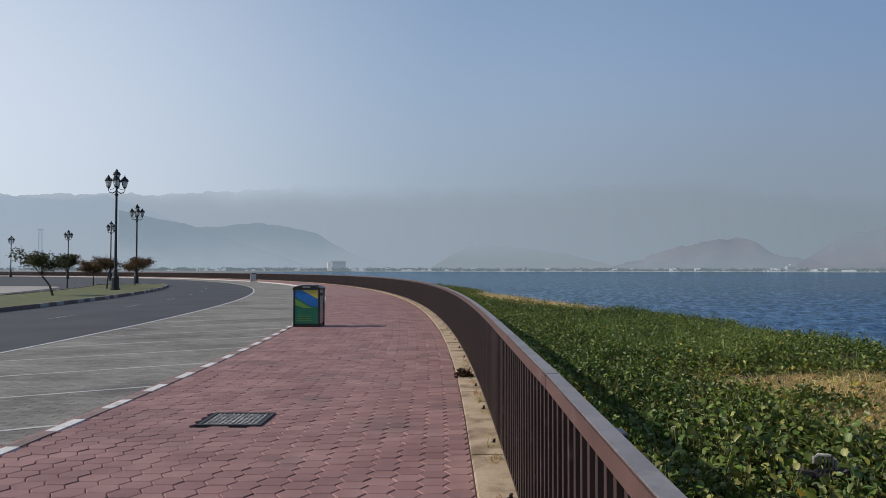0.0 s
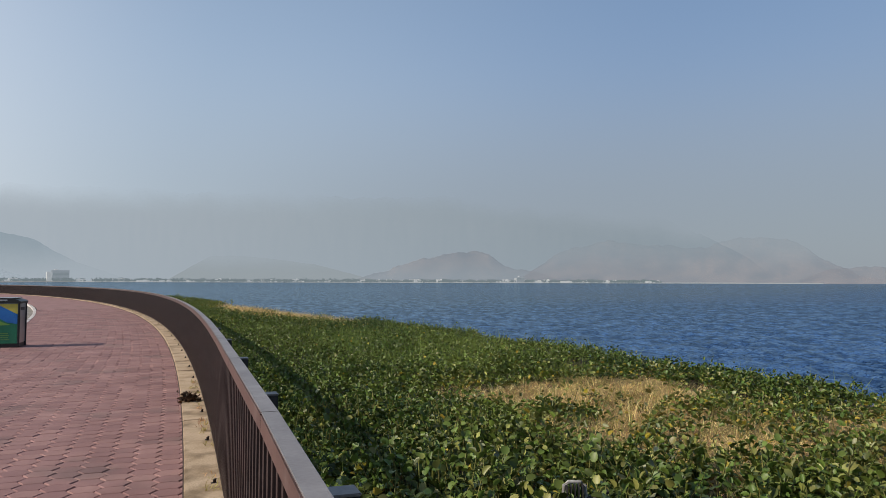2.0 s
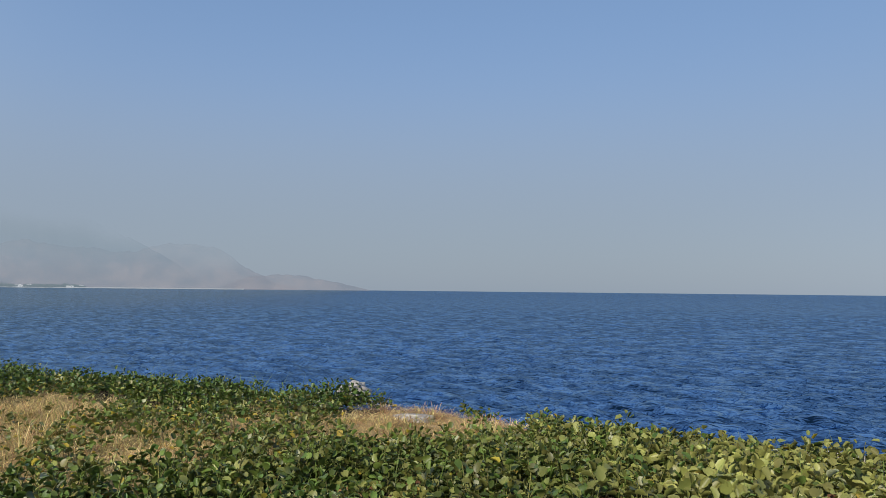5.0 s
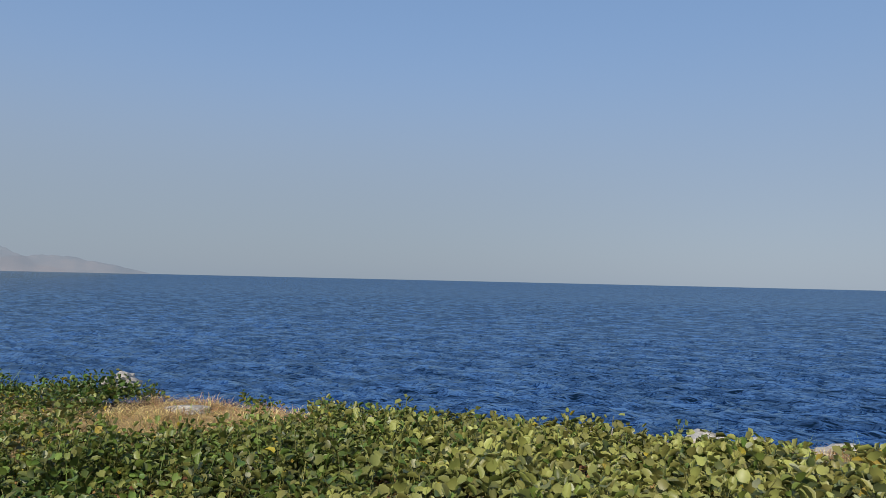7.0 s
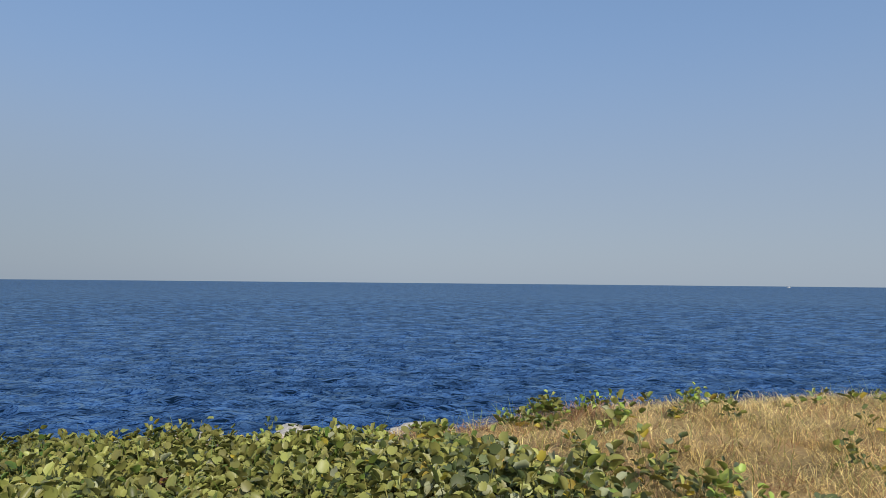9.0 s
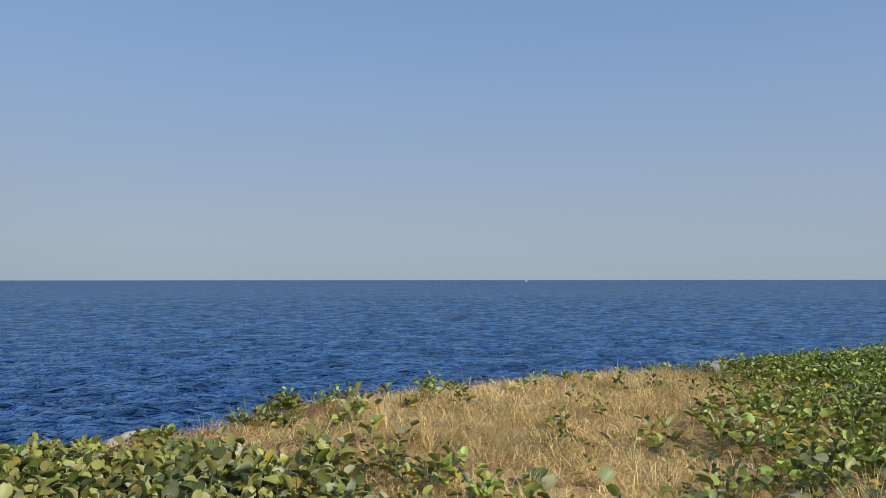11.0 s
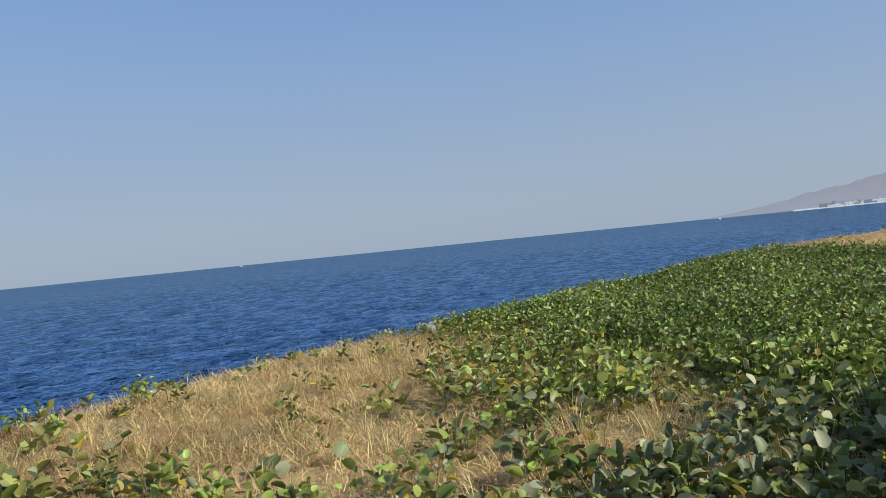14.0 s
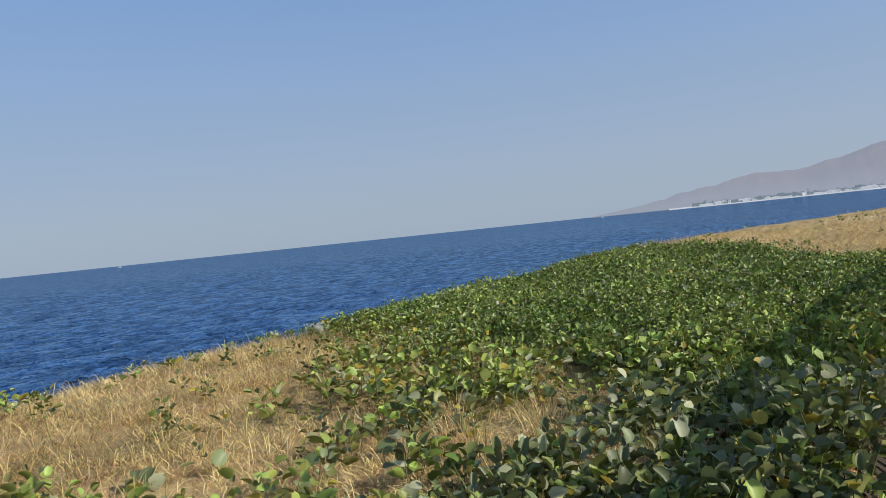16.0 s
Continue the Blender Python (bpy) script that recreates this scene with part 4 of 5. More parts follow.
def build_spotlight():
    ob = empty("garden_spotlight", pose(2.0, 3.85, ground_z(2.0, 3.85) - 0.02, 0, 0, -25), "black garden spotlight on a bracket among the leaves", "spotlight")
    bm = bmesh.new()
    tube(bm, [(0, 0, -0.05), (0, 0, 0.2)], [0.018, 0.018], 8)
    box(bm, 0, 0, 0.2, 0.12, 0.1, 0.05, 0.008)
    part("stake", bm, "post", ob)
    bm = bmesh.new()
    box(bm, 0, 0, 0.245, 0.1, 0.09, 0.05, 0.008)
    for k in range(5):
        box(bm, -0.036 + 0.018 * k, 0, 0.3, 0.006, 0.08, 0.08)
    part("housing", bm, "post", ob)
    bm = bmesh.new()
    tube(bm, [(-0.055, 0, 0.25), (-0.05, 0, 0.335), (-0.03, 0, 0.352), (0.03, 0, 0.352), (0.05, 0, 0.335), (0.055, 0, 0.25)], [0.009] * 6, 6)
    part("handle", bm, "iron_worn", ob, "pale worn bracket handle")
    for sx, rise in ((-1, -0.01), (1, 0.035)):
        bm = bmesh.new()
        tube(bm, [(sx * 0.04, 0, 0.255), (sx * 0.1, 0, 0.262 + rise * 0.5), (sx * 0.16, 0.02, 0.27 + rise)], [0.02, 0.022, 0.012], 6)
        part("side_arm", bm, "post", ob)


build_spotlight()


# ---------------------------------------------------------------- street lamps
def build_lamp():
    ob = empty("street_lamp", pose(-26.55, 59.2, 0.0), "black cast iron lamp post with five glass lanterns", "street lamp", "street lamps along the road")
    bm = bmesh.new()
    lathe(bm, [(0.36, 0), (0.36, 0.12), (0.3, 0.16), (0.28, 0.9), (0.31, 0.95), (0.24, 1.05), (0.16, 1.5), (0.19, 1.56), (0.13, 1.66)], 12)
    part("base", bm, "lamp_black", ob)
    bm = bmesh.new()
    lathe(bm, [(0.115, 1.6), (0.1, 4.0), (0.085, 7.4), (0.15, 7.45), (0.15, 7.55), (0.085, 7.6), (0.075, 8.3), (0.14, 8.36), (0.06, 8.5)], 12)
    part("pole", bm, "lamp_black", ob)

    def lantern(x, y, z):
        bm = bmesh.new()
        lathe(bm, [(0.05, z - 0.06), (0.15, z), (0.21, z + 0.14), (0.25, z + 0.44), (0.22, z + 0.47)], 8, x, y)
        g = part("lantern", bm, "lamp_glass", ob, "pale glass lantern")
        bm = bmesh.new()
        lathe(bm, [(0.3, z + 0.44), (0.31, z + 0.48), (0.28, z + 0.58), (0.18, z + 0.7), (0.1, z + 0.73), (0.12, z + 0.8), (0.04, z + 0.84), (0.05, z + 0.9), (0.01, z + 0.95)], 10, x, y)
        part("cap", bm, "lamp_black", g)
        bm = bmesh.new()
        for k in range(6):
            a = math.pi * k / 3
            tube(bm, [(x + 0.155 * math.cos(a), y + 0.155 * math.sin(a), z), (x + 0.26 * math.cos(a), y + 0.26 * math.sin(a), z + 0.45)], [0.013, 0.013], 4)
        lathe(bm, [(0.06, z - 0.12), (0.15, z - 0.02), (0.15, z + 0.02), (0.06, z + 0.02)], 8, x, y)
        part("cage", bm, "lamp_black", g)

    lantern(0, 0, 8.62)
    for k in range(4):
        a = radians(20 + 90 * k)
        c, s = math.cos(a), math.sin(a)
        bm = bmesh.new()
        tube(bm, [(0.08 * c, 0.08 * s, 7.75), (0.3 * c, 0.3 * s, 7.62), (0.52 * c, 0.52 * s, 7.68), (0.62 * c, 0.62 * s, 7.86), (0.6 * c, 0.6 * s, 8.05)], [0.04, 0.04, 0.035, 0.035, 0.04], 6)
        tube(bm, [(0.08 * c, 0.08 * s, 8.2), (0.26 * c, 0.26 * s, 7.95), (0.47 * c, 0.47 * s, 7.9), (0.58 * c, 0.58 * s, 8.02)], [0.02, 0.02, 0.02, 0.02], 5)
        part("arm", bm, "lamp_black", ob)
        lantern(0.6 * c, 0.6 * s, 8.12)
    return ob


lamp = build_lamp()
lamp.scale = (1, 1, 1.03)
for x, y, t in ((-38.0, 90.5, 12), (-54.8, 120.4, 40), (-75.6, 147.2, 25), (-101.8, 172.0, 60)):
    copy_thing(lamp, pose(x, y, -0.03 if y < 100 else -0.13, 0, 0, t))


# ---------------------------------------------------------------- trees
def build_tree(x, y, height, spread, key, seed, sparse=1.0, lean=0.0, z=0.0):
    r = random.Random(seed)
    label = "small street tree with thin rusty foliage" if key == "tree_rust" else "small street tree with a loose dark green crown"
    ob = empty("tree", pose(x, y, z), label, "tree", "street trees on the median")
    fork = height * 0.42
    bm = bmesh.new()
    top = Vector((lean, 0.05, fork))
    tube(bm, [(0, 0, 0), (lean * 0.3, 0.03, fork * 0.5), top], [0.075, 0.06, 0.05], 7)
    tips = []
    for i in range(8):
        a = 2 * math.pi * i / 8 + r.uniform(-0.3, 0.3)
        rad = spread * r.uniform(0.45, 0.95)
        end = Vector((lean + rad * math.cos(a), rad * math.sin(a), fork + (height - fork) * r.uniform(0.35, 0.85)))
        midp = top.lerp(end, 0.5) + Vector((0, 0, 0.12 * height * r.random()))
        tube(bm, [top, midp, end], [0.035, 0.022, 0.009], 5)
        tips += [end, midp, midp.lerp(end, 0.6)]
        for _ in range(2):
            e2 = midp + Vector((r.gauss(0, 0.25), r.gauss(0, 0.25), r.uniform(0.1, 0.35))) * spread
            tube(bm, [midp, e2], [0.014, 0.006], 4)
            tips.append(e2)
    part("trunk", bm, "bark", ob)
    vs, fs = [], []
    for tip in tips:
        for _ in range(int(64 * sparse)):
            c = tip + Vector((r.gauss(0, 0.15), r.gauss(0, 0.15), r.gauss(0, 0.1))) * spread
            q = Euler((r.uniform(-0.9, 0.9), r.uniform(-0.9, 0.9), r.uniform(0, 6.3))).to_matrix()
            s = r.uniform(0.045, 0.095) * (0.7 + spread * 0.25)
            b = len(vs)
            vs += [c + q @ Vector(p) * s for p in ((-1.2, 0, 0), (0, -0.6, 0.15), (1.2, 0, 0), (0, 0.6, 0.15))]
            fs.append((b, b + 1, b + 2, b + 3))
    obj("crown", vs, fs, key, ob)
    return ob


for i, (x, y, h, sp, key, sparse, lean) in enumerate((
        (-24.5, 45.9, 3.05, 1.45, "tree_leaf", 0.8, -0.75), (-28.8, 62.6, 2.8, 1.2, "tree_rust", 1.0, 0.1), (-35.9, 75.0, 2.9, 1.5, "tree_rust", 1.3, 0.0),
        (-33.7, 80.0, 3.15, 1.7, "tree_rust", 1.4, 0.1), (-34.2, 66.5, 3.25, 1.1, "tree_leaf", 1.5, 0.0), (-76.0, 121.0, 3.6, 1.9, "tree_leaf", 1.4, 0.0))):
    build_tree(x, y, h, sp, key, 30 + i, sparse, lean, -0.13 if i in (2, 5) else -0.005)


# ---------------------------------------------------------------- distance
def at(az, dist, z=0.0):
    """Place at an azimuth (degrees, clockwise from +y)."""
    a = radians(az)
    return Vector((dist * math.sin(a), dist * math.cos(a), z))


def ridge(name, profile, near, far_, material, label, seed, rough=1.0):
    """A mountain side in relief: profile gives the crest's elevation angle by azimuth."""
    az0, az1 = profile[0][0], profile[-1][0]
    n, rows = max(60, int((az1 - az0) * 9)), 16
    azs = [p[0] for p in profile]
    els = [p[1] for p in profile]
    vs, fs = [], []
    for i in range(n + 1):
        az = az0 + (az1 - az0) * i / n
        el = float(np.interp(az, azs, els))
        el += rough * (0.16 * noise.noise((az * 0.35, seed, 0)) + 0.09 * noise.noise((az * 1.1, seed, 5)) + 0.045 * noise.noise((az * 3.3, seed, 9))) * min(1, el)
        crest = max(0.0, math.tan(radians(el))) * far_
        for j in range(rows + 1):
            f = j / rows
            d = near + (far_ - near) * f
            gully = noise.noise((az * 0.7 + 0.6 * f, seed + f * 2.0, 2)) + 0.6 * noise.noise((az * 1.9 + f, seed + f * 4, 7)) + 0.35 * noise.noise((az * 2.6 + 3 * f, seed + f * 9, 4))
            h = crest * (f ** 1.25) * (1 + 0.45 * min(rough, 0.7) * gully * (1 - f) * min(1, 3 * f))
            vs.append(at(az, d, -4.0 + (h + 4.0) * 1.0 if j else -4.0))
        vs.append(at(az, far_ + 60, -4.0))
    k = rows + 2
    for i in range(n):
        for j in range(rows + 1):
            a = i * k + j
            fs.append((a, a + k, a + k + 1, a + 1))
    return tagged(obj(name, vs, fs, material, smooth=True), label, "mountains", kind="structure")


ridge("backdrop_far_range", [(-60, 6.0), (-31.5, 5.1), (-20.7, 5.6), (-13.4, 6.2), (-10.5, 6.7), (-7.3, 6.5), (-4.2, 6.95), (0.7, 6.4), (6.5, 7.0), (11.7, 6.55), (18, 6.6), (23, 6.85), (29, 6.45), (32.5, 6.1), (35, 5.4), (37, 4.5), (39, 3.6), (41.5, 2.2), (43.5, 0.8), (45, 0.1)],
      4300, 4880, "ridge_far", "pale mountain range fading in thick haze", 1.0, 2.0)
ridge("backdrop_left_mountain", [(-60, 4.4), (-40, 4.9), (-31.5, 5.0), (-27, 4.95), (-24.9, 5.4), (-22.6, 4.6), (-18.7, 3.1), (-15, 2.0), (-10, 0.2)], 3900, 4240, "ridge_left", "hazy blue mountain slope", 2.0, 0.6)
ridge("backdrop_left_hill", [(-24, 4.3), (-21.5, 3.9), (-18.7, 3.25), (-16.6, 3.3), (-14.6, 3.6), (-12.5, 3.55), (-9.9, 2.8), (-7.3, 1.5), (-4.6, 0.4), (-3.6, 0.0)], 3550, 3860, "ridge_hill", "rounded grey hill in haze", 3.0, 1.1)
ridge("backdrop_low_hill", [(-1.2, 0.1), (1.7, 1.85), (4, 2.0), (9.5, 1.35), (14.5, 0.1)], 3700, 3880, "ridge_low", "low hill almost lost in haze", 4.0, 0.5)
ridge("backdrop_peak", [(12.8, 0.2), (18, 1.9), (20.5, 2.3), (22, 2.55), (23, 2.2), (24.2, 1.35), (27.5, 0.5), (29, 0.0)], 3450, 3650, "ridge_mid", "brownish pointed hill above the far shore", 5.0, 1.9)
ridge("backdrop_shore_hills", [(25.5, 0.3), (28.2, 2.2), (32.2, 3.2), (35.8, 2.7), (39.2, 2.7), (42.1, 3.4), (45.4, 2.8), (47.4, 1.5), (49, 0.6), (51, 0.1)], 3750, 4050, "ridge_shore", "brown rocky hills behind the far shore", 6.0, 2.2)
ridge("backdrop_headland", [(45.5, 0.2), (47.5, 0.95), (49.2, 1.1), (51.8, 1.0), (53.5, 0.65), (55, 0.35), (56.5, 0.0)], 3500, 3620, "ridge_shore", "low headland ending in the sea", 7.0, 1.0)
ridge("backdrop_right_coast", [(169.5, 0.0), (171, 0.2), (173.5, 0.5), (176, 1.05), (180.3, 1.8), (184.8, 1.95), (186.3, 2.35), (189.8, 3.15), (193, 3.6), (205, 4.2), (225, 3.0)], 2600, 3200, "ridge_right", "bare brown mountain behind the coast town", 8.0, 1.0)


def strip(name, az0, az1, d0, d1, z, material, label):
    vs, fs = [], []
    n = 60
    for i in range(n + 1):
        az = az0 + (az1 - az0) * i / n
        w = 12 * noise.noise((az * 0.8, 3, 1))
        dn = d0 + (d1 - 40 - d0) * min(1.0, max(0.0, (az - (az1 - 9)) / 9)) ** 0.6 if d1 - d0 > 1000 else d0
        vs += [at(az, dn + w, -3.05), at(az, dn + w + 14, z), at(az, d1, z + 1.5)]
    for i in range(n):
        for j in range(2):
            a = i * 3 + j
            fs.append((a, a + 3, a + 4, a + 1))
    tagged(obj(name, vs, fs, material), label, "shore", kind="structure")


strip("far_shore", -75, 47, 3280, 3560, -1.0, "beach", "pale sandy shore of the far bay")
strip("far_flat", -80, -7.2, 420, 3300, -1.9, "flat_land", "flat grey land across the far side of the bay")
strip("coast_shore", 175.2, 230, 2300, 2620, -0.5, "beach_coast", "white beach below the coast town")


def house(bm, w, d, h, parapet=0.6):
    box(bm, 0, 0, h / 2, w, d, h)
    for sx, sy, lx, ly in ((0, 1, w, 0.6), (0, -1, w, 0.6), (1, 0, 0.6, d - 1.2), (-1, 0, 0.6, d - 1.2)):
        box(bm, sx * (w / 2 - 0.3), sy * (d / 2 - 0.3), h + parapet / 2, lx, ly, parapet)


def build_town(az0, az1, dist, count, seed, group, tall=1.0, key="house"):
    """White flat-roofed houses, each with a stair head and dark window openings."""
    r = random.Random(seed)
    kinds = []
    for w, d, h in ((24, 18, 9), (36, 18, 11), (18, 18, 14), (50, 20, 8), (30, 20, 17)):
        ob = empty("house", pose(0, 0, -60), "white flat-roofed house in haze on the far shore", "house", group)
        bm = bmesh.new()
        house(bm, w, d, h * tall)
        part("wall", bm, key, ob)
        bm = bmesh.new()
        box(bm, w * 0.2, 0, h * tall + 1.3, w * 0.25, d * 0.4, 2.6)
        part("stair_head", bm, key, ob)
        floors = max(1, int(h * tall / 3.4))
        for f in range(floors):
            for k in range(int(w / 5)):
                bm = bmesh.new()
                box(bm, -w / 2 + 3 + 5 * k, -d / 2 - 0.02, 1.9 + 3.3 * f, 1.8, 0.1, 1.6)
                part("window", bm, "house_dark", ob)
        kinds.append(ob)
    for i in range(count):
        az = az0 + (az1 - az0) * (i + r.uniform(0.05, 0.95)) / count
        p = at(az, dist + r.uniform(-30, 150), -0.9)
        k = kinds[i] if i < len(kinds) else r.choice(kinds)
        m = pose(p.x, p.y, p.z, 0, 0, -az + r.uniform(-18, 18))
        if i < len(kinds):
            k.matrix_basis = m
        else:
            copy_thing(k, m)


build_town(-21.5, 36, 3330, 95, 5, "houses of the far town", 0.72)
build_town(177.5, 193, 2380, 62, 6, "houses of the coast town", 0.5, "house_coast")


def town_trees(name, az0, az1, dist, count, seed):
    r = random.Random(seed)
    vs, fs = [], []
    for i in range(count):
        az = r.uniform(az0, az1)
        c = at(az, dist + r.uniform(-25, 120), -0.5)
        w, h = r.uniform(8, 22), r.uniform(6, 14)
        for _ in range(16):
            p = c + Vector((r.gauss(0, w * 0.4), r.gauss(0, w * 0.4), abs(r.gauss(h * 0.5, h * 0.25))))
            q = Euler((r.uniform(-1, 1), r.uniform(-1, 1), r.uniform(0, 6.3))).to_matrix()
            s = w * 0.22
            b = len(vs)
            vs += [p + q @ Vector(t) * s for t in ((-1, -0.8, 0), (1, -0.8, 0.2), (1, 0.8, 0), (-1, 0.8, 0.2), (0, 0, 1.1))]
            fs += [(b, b + 1, b + 4), (b + 1, b + 2, b + 4), (b + 2, b + 3, b + 4), (b + 3, b, b + 4)]
    tagged(obj(name, vs, fs, "town_green"), "dark hazy trees among the far houses", "trees", kind="stuff")


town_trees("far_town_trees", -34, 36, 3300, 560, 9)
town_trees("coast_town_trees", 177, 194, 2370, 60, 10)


def build_tower_block(az, dist, w, h, turn, label):
    p = at(az, dist, -0.9)
    ob = empty("apartment_block", pose(p.x, p.y, p.z, 0, 0, -az + turn), label, "building")
    bm = bmesh.new()
    house(bm, w, w * 0.5, h, 1.2)
    part("wall", bm, "house_dark", ob)
    bm = bmesh.new()
    box(bm, -w * 0.62, 0, h * 0.44, w * 0.34, w * 0.5, h * 0.88)
    part("side_wing", bm, "house", ob)
    bm = bmesh.new()
    box(bm, -w * 0.25, 0, h + 3, w * 0.2, w * 0.2, 6)
    part("roof_room", bm, "house", ob)
    for f in range(int(h / 5)):
        bm = bmesh.new()
        box(bm, 0, -w * 0.25 - 0.3, 2.6 + 5 * f, w * 0.92, 0.5, 1.7)
        part("window_band", bm, "town_green", ob)


build_tower_block(-8.15, 3320, 62, 44, 8, "tall grey block of flats above the far town")
build_tower_block(25.55, 3320, 34, 24, -5, "pale square building on the far shore")


def build_mast():
    p = at(-28.9, 620, -1.0)
    ob = empty("lattice_mast", pose(p.x, p.y, p.z, 0, 0, 20), "hazy steel lattice communications mast", "mast")
    for k in range(4):
        a = math.pi / 4 + math.pi / 2 * k
        bm = bmesh.new()
        tube(bm, [(2.4 * math.cos(a), 2.4 * math.sin(a), 0), (1.3 * math.cos(a), 1.3 * math.sin(a), 33)], [0.16, 0.13], 4)
        part("leg", bm, "mast", ob)
    bm = bmesh.new()
    for i in range(11):
        z, z2 = 3 * i, 3 * i + 3
        r, r2 = 2.4 - 1.1 * z / 33, 2.4 - 1.1 * z2 / 33
        for k in range(4):
            a, b = math.pi / 4 + math.pi / 2 * k, math.pi / 4 + math.pi / 2 * (k + 1)
            tube(bm, [(r * math.cos(a), r * math.sin(a), z), (r2 * math.cos(b), r2 * math.sin(b), z2)], [0.09, 0.09], 3)
    part("bracing", bm, "mast", ob)
    bm = bmesh.new()
    box(bm, 0, 0, 32.6, 3.6, 3.6, 0.5)
    part("platform", bm, "mast", ob)


build_mast()


def build_boat(az, dist, turn):
    p = at(az, dist, -3.0)
    ob = empty("motor_boat", pose(p.x, p.y, p.z, 0, 0, turn), "small white motor boat far out on the sea", "boat", "boats")
    bm = bmesh.new()
    prof = [(-4.2, 1.3, 1.1), (-1, 1.5, 1.1), (2, 1.2, 1.25), (4.6, 0.05, 1.6)]
    up = [[bm.verts.new((x, sy * w, z)) for x, w, z in prof] for sy in (-1, 1)]
    lo = [[bm.verts.new((x * 0.92, sy * w * 0.6, -0.2)) for x, w, z in prof] for sy in (-1, 1)]
    for i in range(3):
        for k in range(2):
            bm.faces.new((up[k][i], up[k][i + 1], lo[k][i + 1], lo[k][i]))
        bm.faces.new((up[0][i], up[1][i], up[1][i + 1], up[0][i + 1]))
    bm.faces.new((up[0][0], lo[0][0], lo[1][0], up[1][0]))
    part("hull", bm, "kerb_white", ob)
    bm = bmesh.new()
    box(bm, -0.4, 0, 1.7, 2.6, 1.8, 1.3, 0.15)
    part("cabin", bm, "kerb_white", ob)


build_boat(133.9, 1700, 30)
build_boat(170.3, 1900, 80)


# ---------------------------------------------------------------- shore plants
def scatter(y0, y1, density, seed):
    r = np.random.default_rng(seed)
    out = []
    n = int(density * (y1 - y0) * 12.0)
    for y, f in zip(r.uniform(y0, y1, n), r.uniform(0, 1, n)):
        a, b = fence_x(y) + 0.16, shore(y)
        if f * 12.0 <= b - a:
            out.append((a + f * 12.0, y))
    return out


def leaf_form(fold, droop, wide):
    """Goat's-foot leaf: two rounded lobes folded up along the midrib, notched at the tip, the tip drooping."""
    out = []
    for x, y in ((0, 0), (0.24, 0.04), (0.42, 0.36), (0.37, 0.74), (0.15, 1.0), (0, 0.88), (-0.15, 1.0), (-0.37, 0.74), (-0.42, 0.36), (-0.24, 0.04), (0, 0.45)):
        side = abs(x) * wide
        out.append((math.copysign(side * math.cos(fold), x), y, side * math.sin(fold) - droop * y * y))
    return np.array(out)


LEAF_FORMS = (leaf_form(0.35, 0.25, 1.22), leaf_form(0.62, 0.35, 1.25), leaf_form(0.95, 0.12, 1.2))
LEAF_F = [(0, 1, 2, 10), (10, 2, 3, 5), (5, 3, 4), (0, 10, 8, 9), (10, 5, 7, 8), (5, 6, 7)]


def frames(n, r, tilt_lo, tilt_hi, sunward=0.0):
    """Rotation matrices with the leaf's face tilted off upright by a random angle."""
    az = r.uniform(0, 2 * np.pi, n)
    tilt = r.uniform(tilt_lo, tilt_hi, n)
    nrm = np.stack([np.sin(tilt) * np.cos(az), np.sin(tilt) * np.sin(az), np.cos(tilt)], 1)
    nrm += sunward * np.array(sun_dir)
    nrm /= np.linalg.norm(nrm, axis=1)[:, None]
    spin = r.uniform(0, 2 * np.pi, n)
    ref = np.stack([np.cos(spin), np.sin(spin), np.zeros(n)], 1)
    u = np.cross(ref, nrm)
    u /= np.linalg.norm(u, axis=1)[:, None]
    v = np.cross(nrm, u)
    return np.stack([u, v, nrm], 2)


def outward(az, el, roll):
    """Leaf frames: the midrib points away from its shoot at the given height angle."""
    v = np.stack([np.cos(az) * np.cos(el), np.sin(az) * np.cos(el), np.sin(el)], 1)
    nrm = np.stack([-np.cos(az) * np.sin(el), -np.sin(az) * np.sin(el), np.cos(el)], 1)
    u = np.cross(v, nrm)
    c, s_ = np.cos(roll)[:, None], np.sin(roll)[:, None]
    u, nrm = u * c + nrm * s_, nrm * c - u * s_
    return np.stack([u, v, nrm], 2)


def mesh_stuff(name, shape, faces, pos, rot, size, material, label, category):
    n, k = len(pos), len(shape)
    vs = np.einsum("nij,kj->nki", rot, shape) * size[:, None, None] + pos[:, None, :]
    loops = np.array([i for f in faces for i in f])
    lens = np.array([len(f) for f in faces])
    me = bpy.data.meshes.new(name)
    me.vertices.add(n * k)
    me.vertices.foreach_set("co", vs.reshape(-1).astype(np.float32))
    allv = (loops[None, :] + (np.arange(n) * k)[:, None]).reshape(-1)
    alll = np.tile(lens, n)
    me.loops.add(len(allv))
    me.loops.foreach_set("vertex_index", allv.astype(np.int32))
    me.polygons.add(len(alll))
    me.polygons.foreach_set("loop_start", np.concatenate([[0], np.cumsum(alll)[:-1]]).astype(np.int32))
    me.update(calc_edges=True)
    me.validate()
    me.materials.append(M[material])
    return tagged(new(name, me), label, category, kind="stuff")


FAR_FORMS = [np.array([(0, 0, 0), (0.5 * math.cos(f), 0.52, 0.5 * math.sin(f)), (0, 0.98, -0.12), (-0.5 * math.cos(f), 0.52, 0.5 * math.sin(f))]) for f in (0.35, 0.7, 1.0)]
LEAF_FAR_F = [(0, 1, 2), (0, 2, 3)]
